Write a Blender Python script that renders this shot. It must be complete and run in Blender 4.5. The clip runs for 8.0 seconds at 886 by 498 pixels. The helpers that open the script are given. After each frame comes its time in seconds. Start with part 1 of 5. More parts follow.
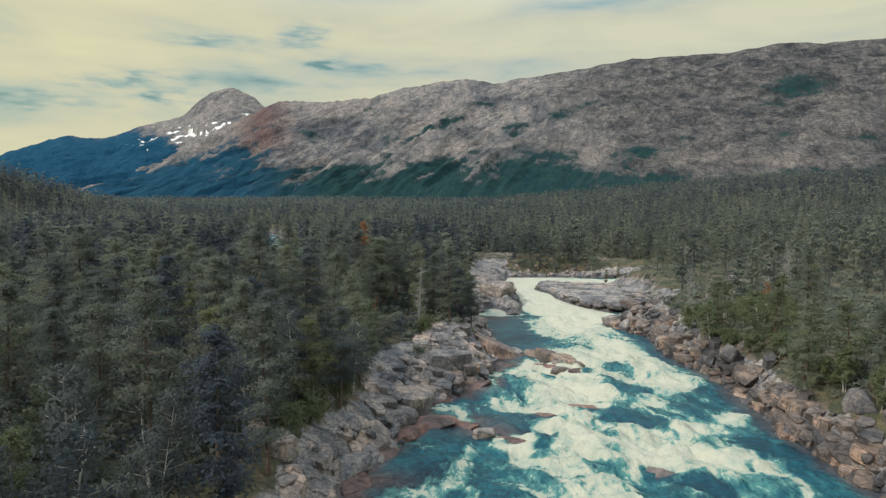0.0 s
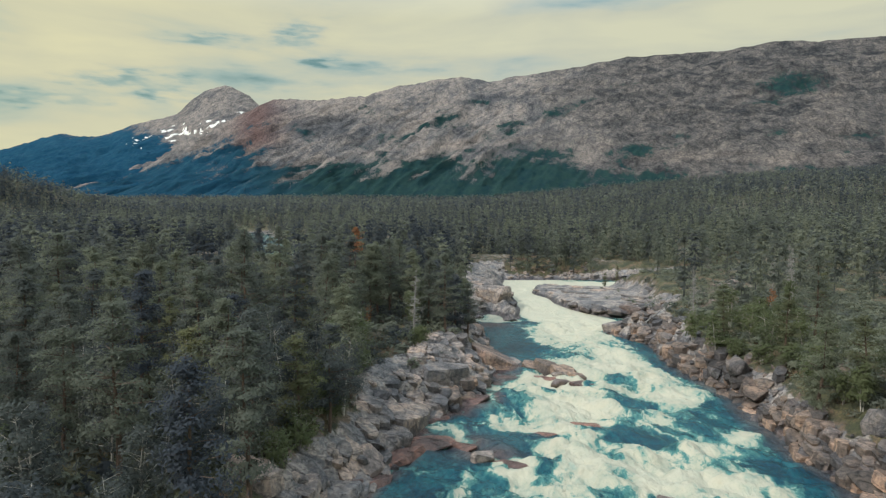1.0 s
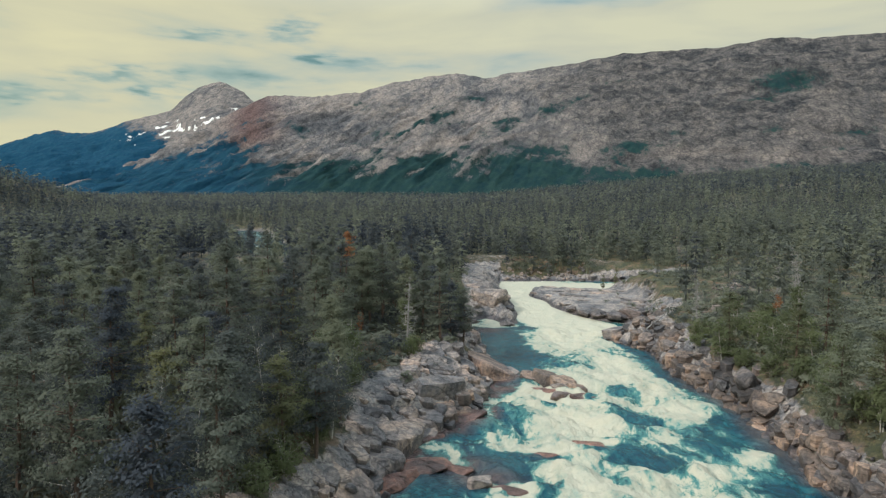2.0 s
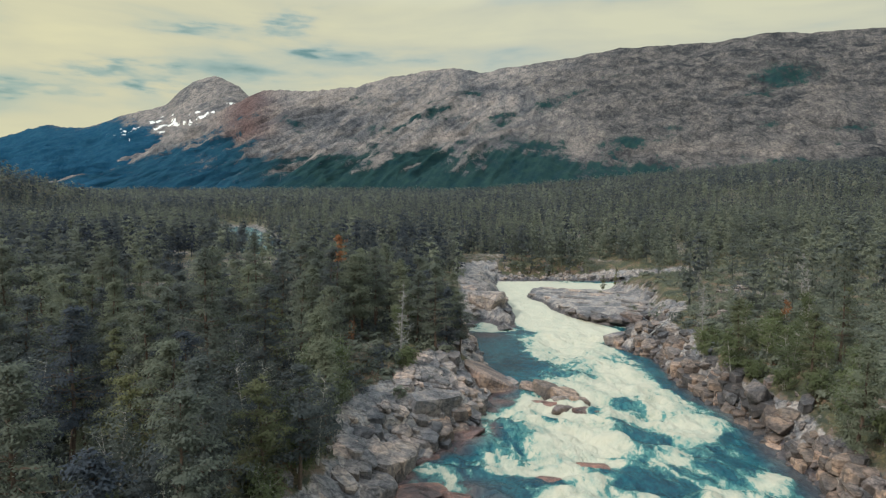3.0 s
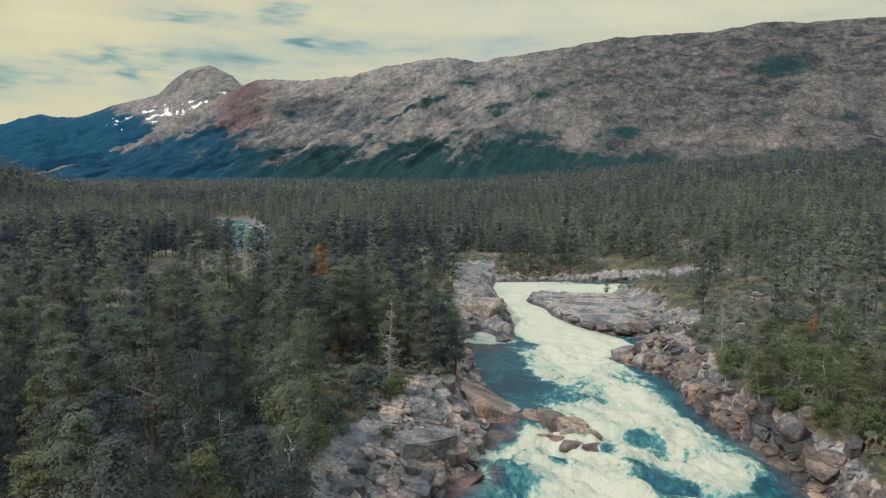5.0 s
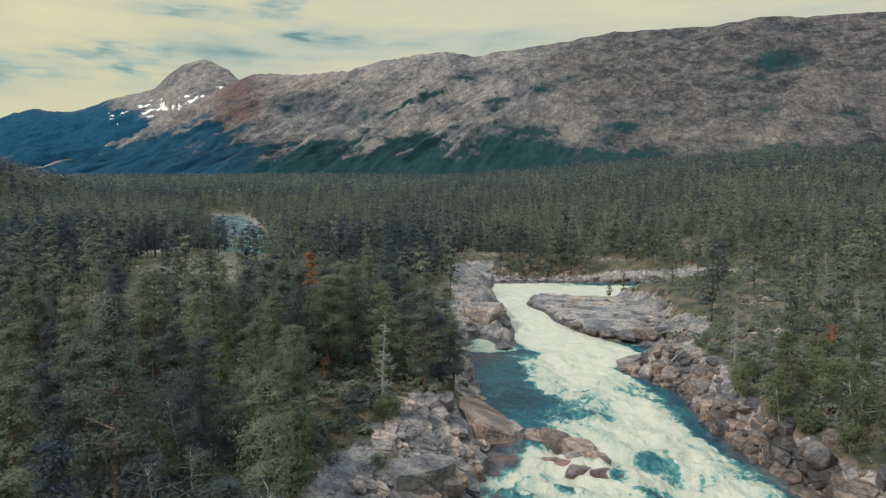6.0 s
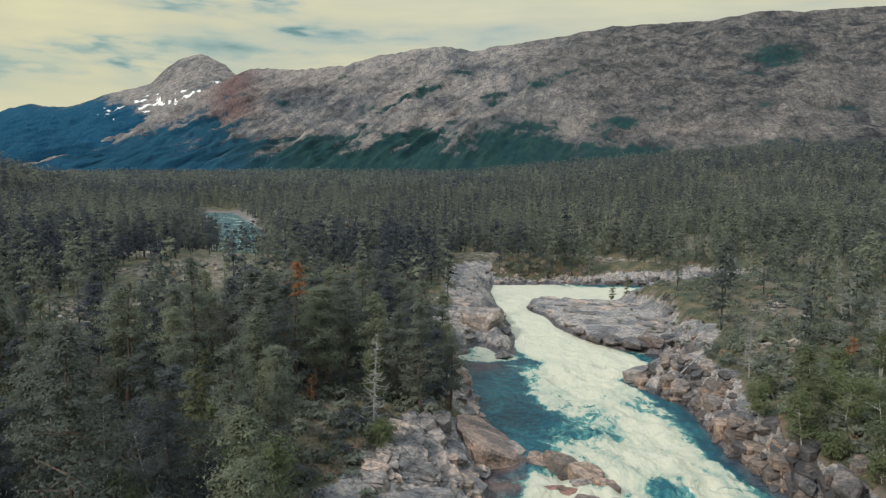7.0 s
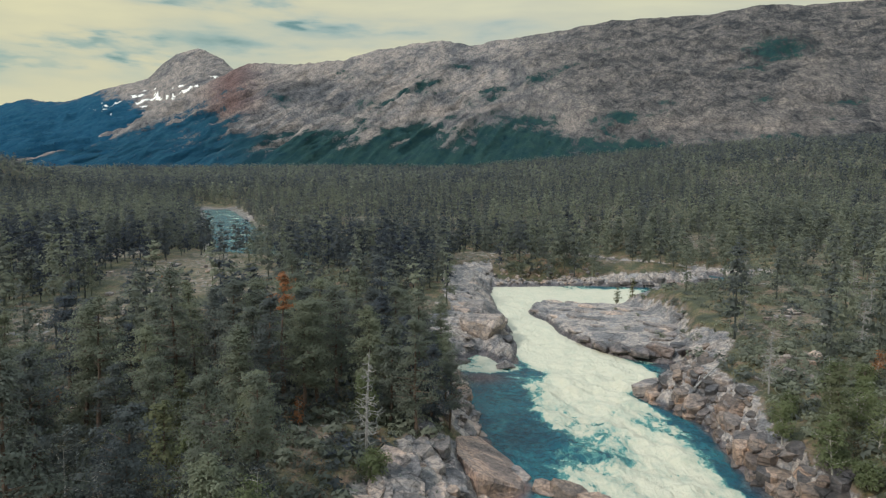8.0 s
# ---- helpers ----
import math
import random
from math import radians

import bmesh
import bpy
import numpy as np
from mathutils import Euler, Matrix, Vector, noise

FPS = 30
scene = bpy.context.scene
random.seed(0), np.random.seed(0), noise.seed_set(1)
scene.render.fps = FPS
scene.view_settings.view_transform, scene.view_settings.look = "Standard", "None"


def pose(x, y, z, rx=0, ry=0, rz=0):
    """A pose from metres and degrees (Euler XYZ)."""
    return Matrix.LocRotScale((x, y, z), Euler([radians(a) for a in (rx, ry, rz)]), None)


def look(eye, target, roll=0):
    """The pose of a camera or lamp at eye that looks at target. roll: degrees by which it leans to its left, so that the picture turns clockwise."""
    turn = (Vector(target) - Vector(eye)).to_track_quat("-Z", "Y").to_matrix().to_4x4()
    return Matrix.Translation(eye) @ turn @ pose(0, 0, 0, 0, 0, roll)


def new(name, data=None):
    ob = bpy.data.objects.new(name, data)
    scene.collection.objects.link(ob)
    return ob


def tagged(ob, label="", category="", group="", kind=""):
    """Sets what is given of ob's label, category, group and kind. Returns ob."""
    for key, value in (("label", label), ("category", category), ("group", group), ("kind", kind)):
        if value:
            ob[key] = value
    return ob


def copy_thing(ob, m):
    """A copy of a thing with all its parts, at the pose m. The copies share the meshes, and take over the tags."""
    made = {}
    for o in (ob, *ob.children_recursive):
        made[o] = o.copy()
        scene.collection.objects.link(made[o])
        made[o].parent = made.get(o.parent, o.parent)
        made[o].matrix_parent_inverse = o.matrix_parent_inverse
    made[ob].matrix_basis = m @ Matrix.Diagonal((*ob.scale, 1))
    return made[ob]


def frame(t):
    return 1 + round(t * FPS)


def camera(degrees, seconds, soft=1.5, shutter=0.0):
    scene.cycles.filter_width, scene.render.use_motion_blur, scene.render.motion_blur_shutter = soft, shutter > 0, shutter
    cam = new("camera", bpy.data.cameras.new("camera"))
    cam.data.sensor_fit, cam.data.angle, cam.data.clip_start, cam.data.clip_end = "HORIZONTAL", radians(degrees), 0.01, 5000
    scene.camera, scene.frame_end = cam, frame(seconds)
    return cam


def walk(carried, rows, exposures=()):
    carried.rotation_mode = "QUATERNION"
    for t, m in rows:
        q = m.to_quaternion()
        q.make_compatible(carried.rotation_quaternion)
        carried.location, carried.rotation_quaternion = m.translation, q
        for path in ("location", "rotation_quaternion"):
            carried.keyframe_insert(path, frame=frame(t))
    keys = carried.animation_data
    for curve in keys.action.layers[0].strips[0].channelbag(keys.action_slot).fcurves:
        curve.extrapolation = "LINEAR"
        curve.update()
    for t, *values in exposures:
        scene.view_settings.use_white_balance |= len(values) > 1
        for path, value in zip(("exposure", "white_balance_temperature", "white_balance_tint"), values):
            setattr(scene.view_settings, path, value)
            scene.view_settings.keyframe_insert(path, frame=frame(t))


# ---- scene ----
# ---------------------------------------------------------------- camera
LENS = 70.0
cam = camera(LENS, 8.0, soft=1.3)
# seconds, place in metres, yaw, pitch, roll in degrees
PATH_ROWS = [
    (0.0, 0.000, 0.000, 24.000, 0.000, -2.292, 0.000),
    (0.5, -0.023, 2.039, 24.588, -0.202, -2.379, -0.041),
    (1.0, -0.026, 4.088, 25.372, -0.409, -2.469, -0.079),
    (1.5, 0.030, 6.143, 26.006, -0.619, -2.587, -0.103),
    (3.0, 0.335, 13.377, 27.982, -1.142, -3.240, -0.129),
    (3.5, 0.478, 15.782, 28.582, -1.255, -3.459, -0.140),
    (4.0, 0.561, 18.315, 29.280, -1.359, -3.679, -0.147),
    (4.5, 0.727, 21.136, 29.847, -1.450, -3.901, -0.146),
    (6.0, 1.036, 29.913, 31.844, -1.783, -4.597, -0.126),
    (6.5, 1.220, 32.681, 32.502, -1.885, -4.819, -0.149),
    (7.0, 1.397, 35.769, 33.179, -1.975, -5.043, -0.176),
    (7.5, 1.494, 38.883, 33.790, -2.035, -5.270, -0.208),
    (8.0, 1.719, 42.000, 34.440, -2.061, -5.509, -0.244),
]
walk(cam, [(t, pose(x, y, z, 0, 0, yaw) @ pose(0, 0, 0, 90 + pitch) @ pose(0, 0, 0, 0, 0, roll)) for t, x, y, z, yaw, pitch, roll in PATH_ROWS],
     exposures=[(0.0, 0.45, 6260, 8), (8.0, 0.45, 6260, 8)])

# ---------------------------------------------------------------- sky and sun
SUN_EL, SUN_AZ = radians(40), radians(-124)      # from the left, a little behind the camera


CLOUD_BANKS = [(-0.211, 0.288, 0.040, 0.019, 0.22), (-0.500, 0.224, 0.095, 0.012, 0.22), (-0.437, 0.206, 0.050, 0.013, 0.20), (-0.110, 0.226, 0.17, 0.023, 0.17),
               (-0.345, 0.283, 0.09, 0.009, 0.13), (-0.189, 0.252, 0.030, 0.009, 0.14), (-0.60, 0.196, 0.16, 0.010, 0.11), (0.30, 0.350, 0.16, 0.022, 0.10), (-0.25, 0.250, 0.26, 0.05, 0.07)]


def build_world():
    w = bpy.data.worlds.new("sky")
    w.use_nodes = True
    nt = w.node_tree
    nt.nodes.clear()
    N, L = nt.nodes.new, nt.links.new
    out = N("ShaderNodeOutputWorld")
    sky = N("ShaderNodeTexSky")
    sky.sky_type, sky.sun_disc = "NISHITA", False
    sky.sun_elevation, sky.sun_rotation = SUN_EL, SUN_AZ
    blue = N("ShaderNodeBackground")
    blue.inputs["Strength"].default_value = 0.10
    L(sky.outputs[0], blue.inputs["Color"])
    tc = N("ShaderNodeTexCoord")
    mp = N("ShaderNodeMapping")
    mp.inputs["Scale"].default_value = (1.0, 1.0, 4.6)
    mp.inputs["Location"].default_value = (5.3, 2.2, 0.1)
    L(tc.outputs["Generated"], mp.inputs["Vector"])
    n1 = N("ShaderNodeTexNoise")
    n1.inputs["Scale"].default_value, n1.inputs["Detail"].default_value = 3.1, 6.0
    n1.inputs["Roughness"].default_value, n1.inputs["Distortion"].default_value = 0.48, 0.35
    L(mp.outputs[0], n1.inputs["Vector"])
    n2 = N("ShaderNodeTexNoise")
    n2.inputs["Scale"].default_value, n2.inputs["Detail"].default_value = 1.3, 3.0
    L(mp.outputs[0], n2.inputs["Vector"])
    tone = N("ShaderNodeValToRGB")                # cloud colour: grey-teal undersides to cream
    e = tone.color_ramp.elements
    e[0].position, e[0].color = 0.31, (0.12, 0.21, 0.22, 1)
    e[1].position, e[1].color = 0.66, (0.49, 0.475, 0.34, 1)
    for at, c in ((0.38, (0.25, 0.325, 0.315)), (0.45, (0.37, 0.395, 0.335)), (0.53, (0.435, 0.43, 0.33))):
        tone.color_ramp.elements.new(at).color = (*c, 1)
    # separate darker cloud banks over the mountains: sideways and upward slope, half widths, depth
    axes = N("ShaderNodeSeparateXYZ")
    L(tc.outputs["Generated"], axes.inputs[0])

    def calc(op, a, b, c=None):
        n = N("ShaderNodeMath")
        n.operation = op
        for socket, v in zip(n.inputs, (a, b, c)):
            if isinstance(v, (int, float)):
                socket.default_value = v
            elif v is not None:
                L(v, socket)
        return n.outputs[0]

    fray = N("ShaderNodeTexNoise")
    fray.inputs["Scale"].default_value, fray.inputs["Detail"].default_value = 22.0, 7.0
    L(mp.outputs[0], fray.inputs["Vector"])
    ragged = N("ShaderNodeSeparateColor")
    L(fray.outputs["Color"], ragged.inputs[0])
    su = calc("MULTIPLY_ADD", ragged.outputs[0], 0.17, calc("SUBTRACT", calc("DIVIDE", axes.outputs["X"], axes.outputs["Y"]), 0.085))
    sw = calc("MULTIPLY_ADD", ragged.outputs[1], 0.046, calc("SUBTRACT", calc("DIVIDE", axes.outputs["Z"], axes.outputs["Y"]), 0.023))
    shade = 0.0
    for cu, cw, ru, rw, depth in CLOUD_BANKS:
        a = calc("POWER", calc("ABSOLUTE", calc("DIVIDE", calc("SUBTRACT", su, cu), ru), 0.0), 2.0)
        b = calc("POWER", calc("ABSOLUTE", calc("DIVIDE", calc("SUBTRACT", sw, cw), rw), 0.0), 2.0)
        shade = calc("MULTIPLY_ADD", calc("POWER", 2.718, calc("MULTIPLY", calc("ADD", a, b), -1.0)), depth, shade)
    L(calc("SUBTRACT", calc("ADD", n1.outputs["Fac"], 0.06), shade), tone.inputs["Fac"])
    cloud = N("ShaderNodeBackground")
    cloud.inputs["Strength"].default_value = 1.0
    up = N("ShaderNodeSeparateXYZ")
    L(tc.outputs["Generated"], up.inputs[0])
    high = N("ShaderNodeMapRange")               # thinner, bluer cloud towards the zenith
    for k, v in zip(("From Min", "From Max", "To Min", "To Max"), (0.30, 0.85, 0.0, 0.8)):
        high.inputs[k].default_value = v
    L(up.outputs["Z"], high.inputs["Value"])
    side = N("ShaderNodeMapRange")               # warmer and brighter towards the sun's side
    for k, v in zip(("From Min", "From Max", "To Min", "To Max"), (0.1, -0.8, 0.0, 0.75)):
        side.inputs[k].default_value = v
    L(up.outputs["X"], side.inputs["Value"])
    warm = N("ShaderNodeMix")
    warm.data_type, warm.blend_type = "RGBA", "MULTIPLY"
    L(side.outputs[0], warm.inputs[0])
    L(tone.outputs[0], warm.inputs[6])
    warm.inputs[7].default_value = (1.20, 1.11, 0.86, 1)
    cool = N("ShaderNodeMix")
    cool.data_type = "RGBA"
    L(high.outputs[0], cool.inputs[0])
    L(warm.outputs[2], cool.inputs[6])
    cool.inputs[7].default_value = (1.02, 1.19, 1.35, 1)
    L(cool.outputs[2], cloud.inputs["Color"])
    cover = N("ShaderNodeMapRange")
    cover.inputs["From Min"].default_value, cover.inputs["From Max"].default_value = 0.30, 0.50
    cover.inputs["To Min"].default_value, cover.inputs["To Max"].default_value = 0.95, 0.99
    L(n2.outputs["Fac"], cover.inputs["Value"])
    mix = N("ShaderNodeMixShader")
    L(cover.outputs[0], mix.inputs["Fac"])
    L(blue.outputs[0], mix.inputs[1])
    L(cloud.outputs[0], mix.inputs[2])
    L(mix.outputs[0], out.inputs["Surface"])
    scene.world = w


build_world()
sun = new("sun", bpy.data.lights.new("sun", "SUN"))
sun.data.energy, sun.data.angle, sun.data.color = 2.3, radians(9), (1.0, 0.93, 0.84)
sun.matrix_world = look((0, 0, 0), (-math.sin(SUN_AZ) * math.cos(SUN_EL), -math.cos(SUN_AZ) * math.cos(SUN_EL), -math.sin(SUN_EL)))

# ---------------------------------------------------------------- noise and plan
rng = np.random.default_rng(7)


def hashed(ix, iy, s):
    v = np.sin(ix * 127.1 + iy * 311.7 + s * 74.7) * 43758.5453
    return v - np.floor(v)


def vnoise(x, y, s=0):
    """Smooth noise from -1 to 1."""
    ix, iy = np.floor(x), np.floor(y)
    fx, fy = x - ix, y - iy
    fx, fy = fx * fx * (3 - 2 * fx), fy * fy * (3 - 2 * fy)
    a, b = hashed(ix, iy, s), hashed(ix + 1, iy, s)
    c, d = hashed(ix, iy + 1, s), hashed(ix + 1, iy + 1, s)
    return 2 * ((a + (b - a) * fx) * (1 - fy) + (c + (d - c) * fx) * fy) - 1


def fbm(x, y, s=0, octaves=4, gain=0.5):
    v, a, t = 0, 1.0, 0
    for k in range(octaves):
        v, t = v + a * vnoise(x * 2 ** k + 17.3 * k, y * 2 ** k - 9.1 * k, s + k), t + a
        a *= gain
    return v / t


def ridged(x, y, s=0, octaves=4):
    v, a, t = 0, 1.0, 0
    for k in range(octaves):
        v, t = v + a * (1 - 2 * np.abs(vnoise(x * 2 ** k + 5.7 * k, y * 2 ** k + 3.3 * k, s + k))), t + a
        a *= 0.55
    return v / t


def cells(x, y, s=0):
    """Voronoi: distance to the nearest seed, to the next, and the nearest one's random value."""
    ix, iy = np.floor(x), np.floor(y)
    d1, d2, r1 = np.full(x.shape, 9.0), np.full(x.shape, 9.0), np.zeros(x.shape)
    for i in (-1, 0, 1):
        for j in (-1, 0, 1):
            cx, cy = ix + i, iy + j
            d = np.hypot(cx + hashed(cx, cy, s) - x, cy + hashed(cx, cy, s + 5) - y)
            near = d < d1
            d2 = np.where(near, d1, np.minimum(d2, d))
            r1 = np.where(near, hashed(cx, cy, s + 9), r1)
            d1 = np.where(near, d, d1)
    return d1, d2, r1


def ramp(v, a, b):
    t = np.clip((v - a) / (b - a), 0, 1)
    return t * t * (3 - 2 * t)


# the river's edges on the plan: lower rapids, pool, chute and the reach above the fall
LEFT_BANK = [(-60, -400), (-30, -120), (-13, 20), (-9.5, 50), (-8.5, 61), (-5.5, 67), (-4, 75), (-2.5, 82), (2, 87), (6, 91), (7, 96), (8, 105), (12.6, 110),
             (10.3, 119), (9, 125), (8.3, 132), (8, 145), (7.6, 152), (9.2, 158.5), (12.5, 162), (15, 160), (16, 156.5), (18.3, 156), (20, 159), (21, 166), (21.5, 176), (21, 197), (22, 222), (24, 233)]
RIGHT_BANK = [(36, 234), (55, 234), (71, 230), (86, 231), (103, 240), (108, 230), (90, 216), (76, 209), (61, 206), (51, 197.5), (38.5, 200), (31, 202), (28.3, 196),
              (28.5, 191), (31, 185), (31.6, 175), (35, 166), (40, 159), (47.5, 154.5), (46.5, 150.5), (43, 145.5), (40.5, 141.5), (36, 138.4), (36.6, 136.2), (39.8, 131), (41, 126), (40.2, 119.5), (39.2, 113),
              (39.8, 107), (41, 97), (41.3, 90), (40, 80), (38.7, 70), (39, 63), (39, 50), (41, 20), (30, -120), (10, -400)]
RIVER = np.array(LEFT_BANK + RIGHT_BANK, float)
UPSTREAM = np.array([(104, 240), (60, 285), (-20, 300), (-78, 335), (-100, 400), (-135, 500), (-178, 620), (-205, 690)], float)


def seg_distance(x, y, pts, closed):
    a = pts
    b = np.roll(pts, -1, 0)
    if not closed:
        a, b = pts[:-1], pts[1:]
    best = np.full(x.shape, 1e9)
    for (ax, ay), (bx, by) in zip(a, b):
        dx, dy = bx - ax, by - ay
        t = np.clip(((x - ax) * dx + (y - ay) * dy) / (dx * dx + dy * dy), 0, 1)
        best = np.minimum(best, np.hypot(x - ax - t * dx, y - ay - t * dy))
    return best


def inside(x, y, pts):
    res = np.zeros(x.shape, bool)
    for (ax, ay), (bx, by) in zip(pts, np.roll(pts, -1, 0)):
        if ay != by:
            res ^= ((ay > y) != (by > y)) & (x < (bx - ax) * (y - ay) / (by - ay) + ax)
    return res


def shore(x, y):
    """Metres from the river's edge, negative in the water."""
    d = seg_distance(x, y, RIVER, True)
    d = np.where(inside(x, y, RIVER), -d, d)
    return np.minimum(d, seg_distance(x, y, UPSTREAM, False) - np.interp(y, [250, 320], [7, 15]))


def water_level(y):
    return np.interp(y, [-400, 40, 75, 110, 150, 158, 180, 200, 260, 300, 430, 605, 760], [-6, -.3, .3, 1.1, 1.7, 1.9, 3.4, 3.9, 4.1, 6.0, 7.8, 11.3, 15])


def flat_rock(x, y):
    """Where the low bedrock tongue beside the fall lies."""
    u = np.hypot((x - 42) / 16, (y - 178) / 26)
    return 1 - ramp(u, 0.8, 1.12)


def region(x, y):
    """The valley's broad shape, away from the river."""
    far = np.clip(y - 100, 0, None)
    z = 8.0 + 0.03 * far + 0.000014 * np.clip(far - 250, 0, 2600) ** 2
    z = z + (0.035 * np.clip(x - 60, 0, 700) + 0.055 * np.clip(x - 160, 0, 900)) * ramp(y, 150, 1000)
    z = z + 70 * np.exp(-(((x + 528) / 92) ** 2 + ((y - 610) / 250) ** 2))          # wooded hill
    z = z + 3.0 * fbm(x / 60, y / 60, 3, 3) * ramp(y, 60, 300) + 1.0 * fbm(x / 18, y / 18, 11, 3)
    return np.minimum(z, 210)


def slab_zone(x, y):
    """Where one smooth slab slopes into the pool."""
    return np.exp(-(((x - 8.6) / 4.2) ** 4 + ((y - 114.5) / 8.5) ** 4))


def bank_width(x, y):
    """How far the bare rock reaches from the water."""
    left = np.interp(y, [60, 75, 82, 90, 100, 110, 118, 145, 155, 235, 262, 280, 300, 500, 560, 720], [3.0, 3.4, 6.0, 9, 11, 9, 3.0, 2.0, 11, 13, 13, 8, 1.2, 1.2, 4, 5])
    right = np.interp(y, [60, 100, 120, 135, 150, 200, 215, 250], [2.6, 2.8, 4.5, 7.5, 8.5, 7, 4, 3])
    return np.where(x < 25, left, right)


# openings in the wood with bare reddish soil and rock: place and radius
GLADES = [(-21, 112, 4), (-54, 132, 8), (-68, 165, 10), (-41, 114, 4), (-58, 196, 15), (-38, 188, 9), (-76, 219, 12), (-96, 258, 12), (-104, 268, 9), (-56, 178, 9), (-76, 168, 8), (51, 79, 5), (87, 184, 9), (-30, 165, 6),
          (62, 150, 6), (120, 300, 14), (176, 497, 16), (317, 690, 40), (400, 700, 40), (57, 131, 5), (73, 157, 7), (46, 128, 4)]


def glades(x, y):
    v = 0 * x
    for cx, cy, rad in GLADES:
        v = np.maximum(v, 1 - ramp(np.hypot(x - cx, (y - cy) * 0.7) + 0.25 * rad * fbm(x / 5, y / 5, 44, 2), 0.6 * rad, 1.1 * rad))
    return v


def bare(x, y, d):
    """How much bare rock shows: along the banks, on the tongue and in openings of the wood."""
    wob = 3.5 * fbm(x / 7, y / 7, 33, 3)
    wide = bank_width(x, y)
    bank = 1 - ramp(d + 0.35 * wob, wide, wide + 2.5)
    glade = ramp(fbm(x / 22, y / 22, 40, 3), 0.14, 0.40) * ramp(d, 8, 16) * 0.8 * ramp(x, -260, -160) * (1 - (1 - ramp(y, 92, 110)) * (x < 20))
    glade = np.maximum(0.42 * glade, 0.33 * glades(x, y))
    return np.clip(np.maximum(np.maximum(bank, glade), flat_rock(x, y)), 0, 1)


def ground_height(x, y, d=None):
    if d is None:
        d = shore(x, y)
    w = water_level(y)
    dd = np.clip(d, 0, None)
    far = ramp(y, 235, 300)
    near = np.exp(-dd / 9) * (1 - far)
    rise = np.maximum(region(x, y) - w, 1.0) * (1 - np.exp(-dd / (6.5 + 28 * far)))
    flat = flat_rock(x, y)
    rise = rise * (1 - flat) + flat * (1.9 * (1 - np.exp(-dd / 0.8)) + 0.03 * dd)
    rise = rise * (1 - 0.5 * slab_zone(x, y))
    beach = np.exp(-(((x - 40) / 26) ** 2 + ((y - 240) / 9) ** 2))
    rise = rise * (1 - 0.75 * beach)
    a, b, r = cells((x + 0.5 * y) / 4.6, (y - 0.5 * x) / 2.6, 2)
    a2, b2, r2 = cells((x + 0.4 * y) / 1.9, (y - 0.6 * x) / 1.2, 8)
    crack = -0.8 * np.exp(-((b - a) / 0.10) ** 2) - 0.35 * np.exp(-((b2 - a2) / 0.14) ** 2)
    steps = (1.9 * (r - 0.5) + 0.7 * (r2 - 0.5) + crack) * near * ramp(d, -0.8, 2.0) * (1 - 0.85 * flat) * (1 - 0.8 * slab_zone(x, y)) * (1 - 0.55 * (x < 20) * (1 - ramp(y, 78, 88)))
    bed = np.where(d < 0, -1.8 * (1 - np.exp(np.minimum(d, 0) / 2.5)), 0)
    return w + rise + steps + bed + 0.12 * fbm(x / 2.5, y / 2.5, 21, 2) * ramp(d, -1, 3)


# ---------------------------------------------------------------- materials
def node_material(name, rough=0.8):
    m = bpy.data.materials.new(name)
    m.use_nodes = True
    b = m.node_tree.nodes["Principled BSDF"]
    b.inputs["Roughness"].default_value = rough
    return m, m.node_tree.nodes.new, m.node_tree.links.new, b


def noise_node(N, L, vec, scale, detail=4.0, rough=0.55, distort=0.0, colour=False):
    n = N("ShaderNodeTexNoise")
    n.inputs["Scale"].default_value, n.inputs["Detail"].default_value = scale, detail
    n.inputs["Roughness"].default_value, n.inputs["Distortion"].default_value = rough, distort
    L(vec, n.inputs["Vector"])
    return n.outputs["Color" if colour else "Fac"]


def ramp_node(N, L, fac, stops):
    r = N("ShaderNodeValToRGB")
    el = r.color_ramp.elements
    while len(el) < len(stops):
        el.new(0.5)
    for e, (p, c) in zip(el, stops):
        e.position, e.color = p, (*c, 1)
    L(fac, r.inputs["Fac"])
    return r.outputs["Color"]


def mix_node(N, L, fac, a, b, mode="MIX"):
    m = N("ShaderNodeMix")
    m.data_type, m.blend_type = "RGBA", mode
    for socket, v in ((m.inputs[0], fac), (m.inputs[6], a), (m.inputs[7], b)):
        if isinstance(v, (int, float)):
            socket.default_value = v
        elif isinstance(v, tuple):
            socket.default_value = (*v, 1)
        else:
            L(v, socket)
    return m.outputs[2]


def range_node(N, L, v, a, b, c=0.0, d=1.0):
    m = N("ShaderNodeMapRange")
    for k, val in zip(("From Min", "From Max", "To Min", "To Max"), (a, b, c, d)):
        m.inputs[k].default_value = val
    L(v, m.inputs["Value"])
    return m.outputs[0]


def attr_node(N, name):
    a = N("ShaderNodeAttribute")
    a.attribute_name = name
    return a.outputs["Fac"]


def bump_node(N, L, b, height, strength, dist):
    k = N("ShaderNodeBump")
    k.inputs["Strength"].default_value, k.inputs["Distance"].default_value = strength, dist
    L(height, k.inputs["Height"])
    L(k.outputs[0], b.inputs["Normal"])


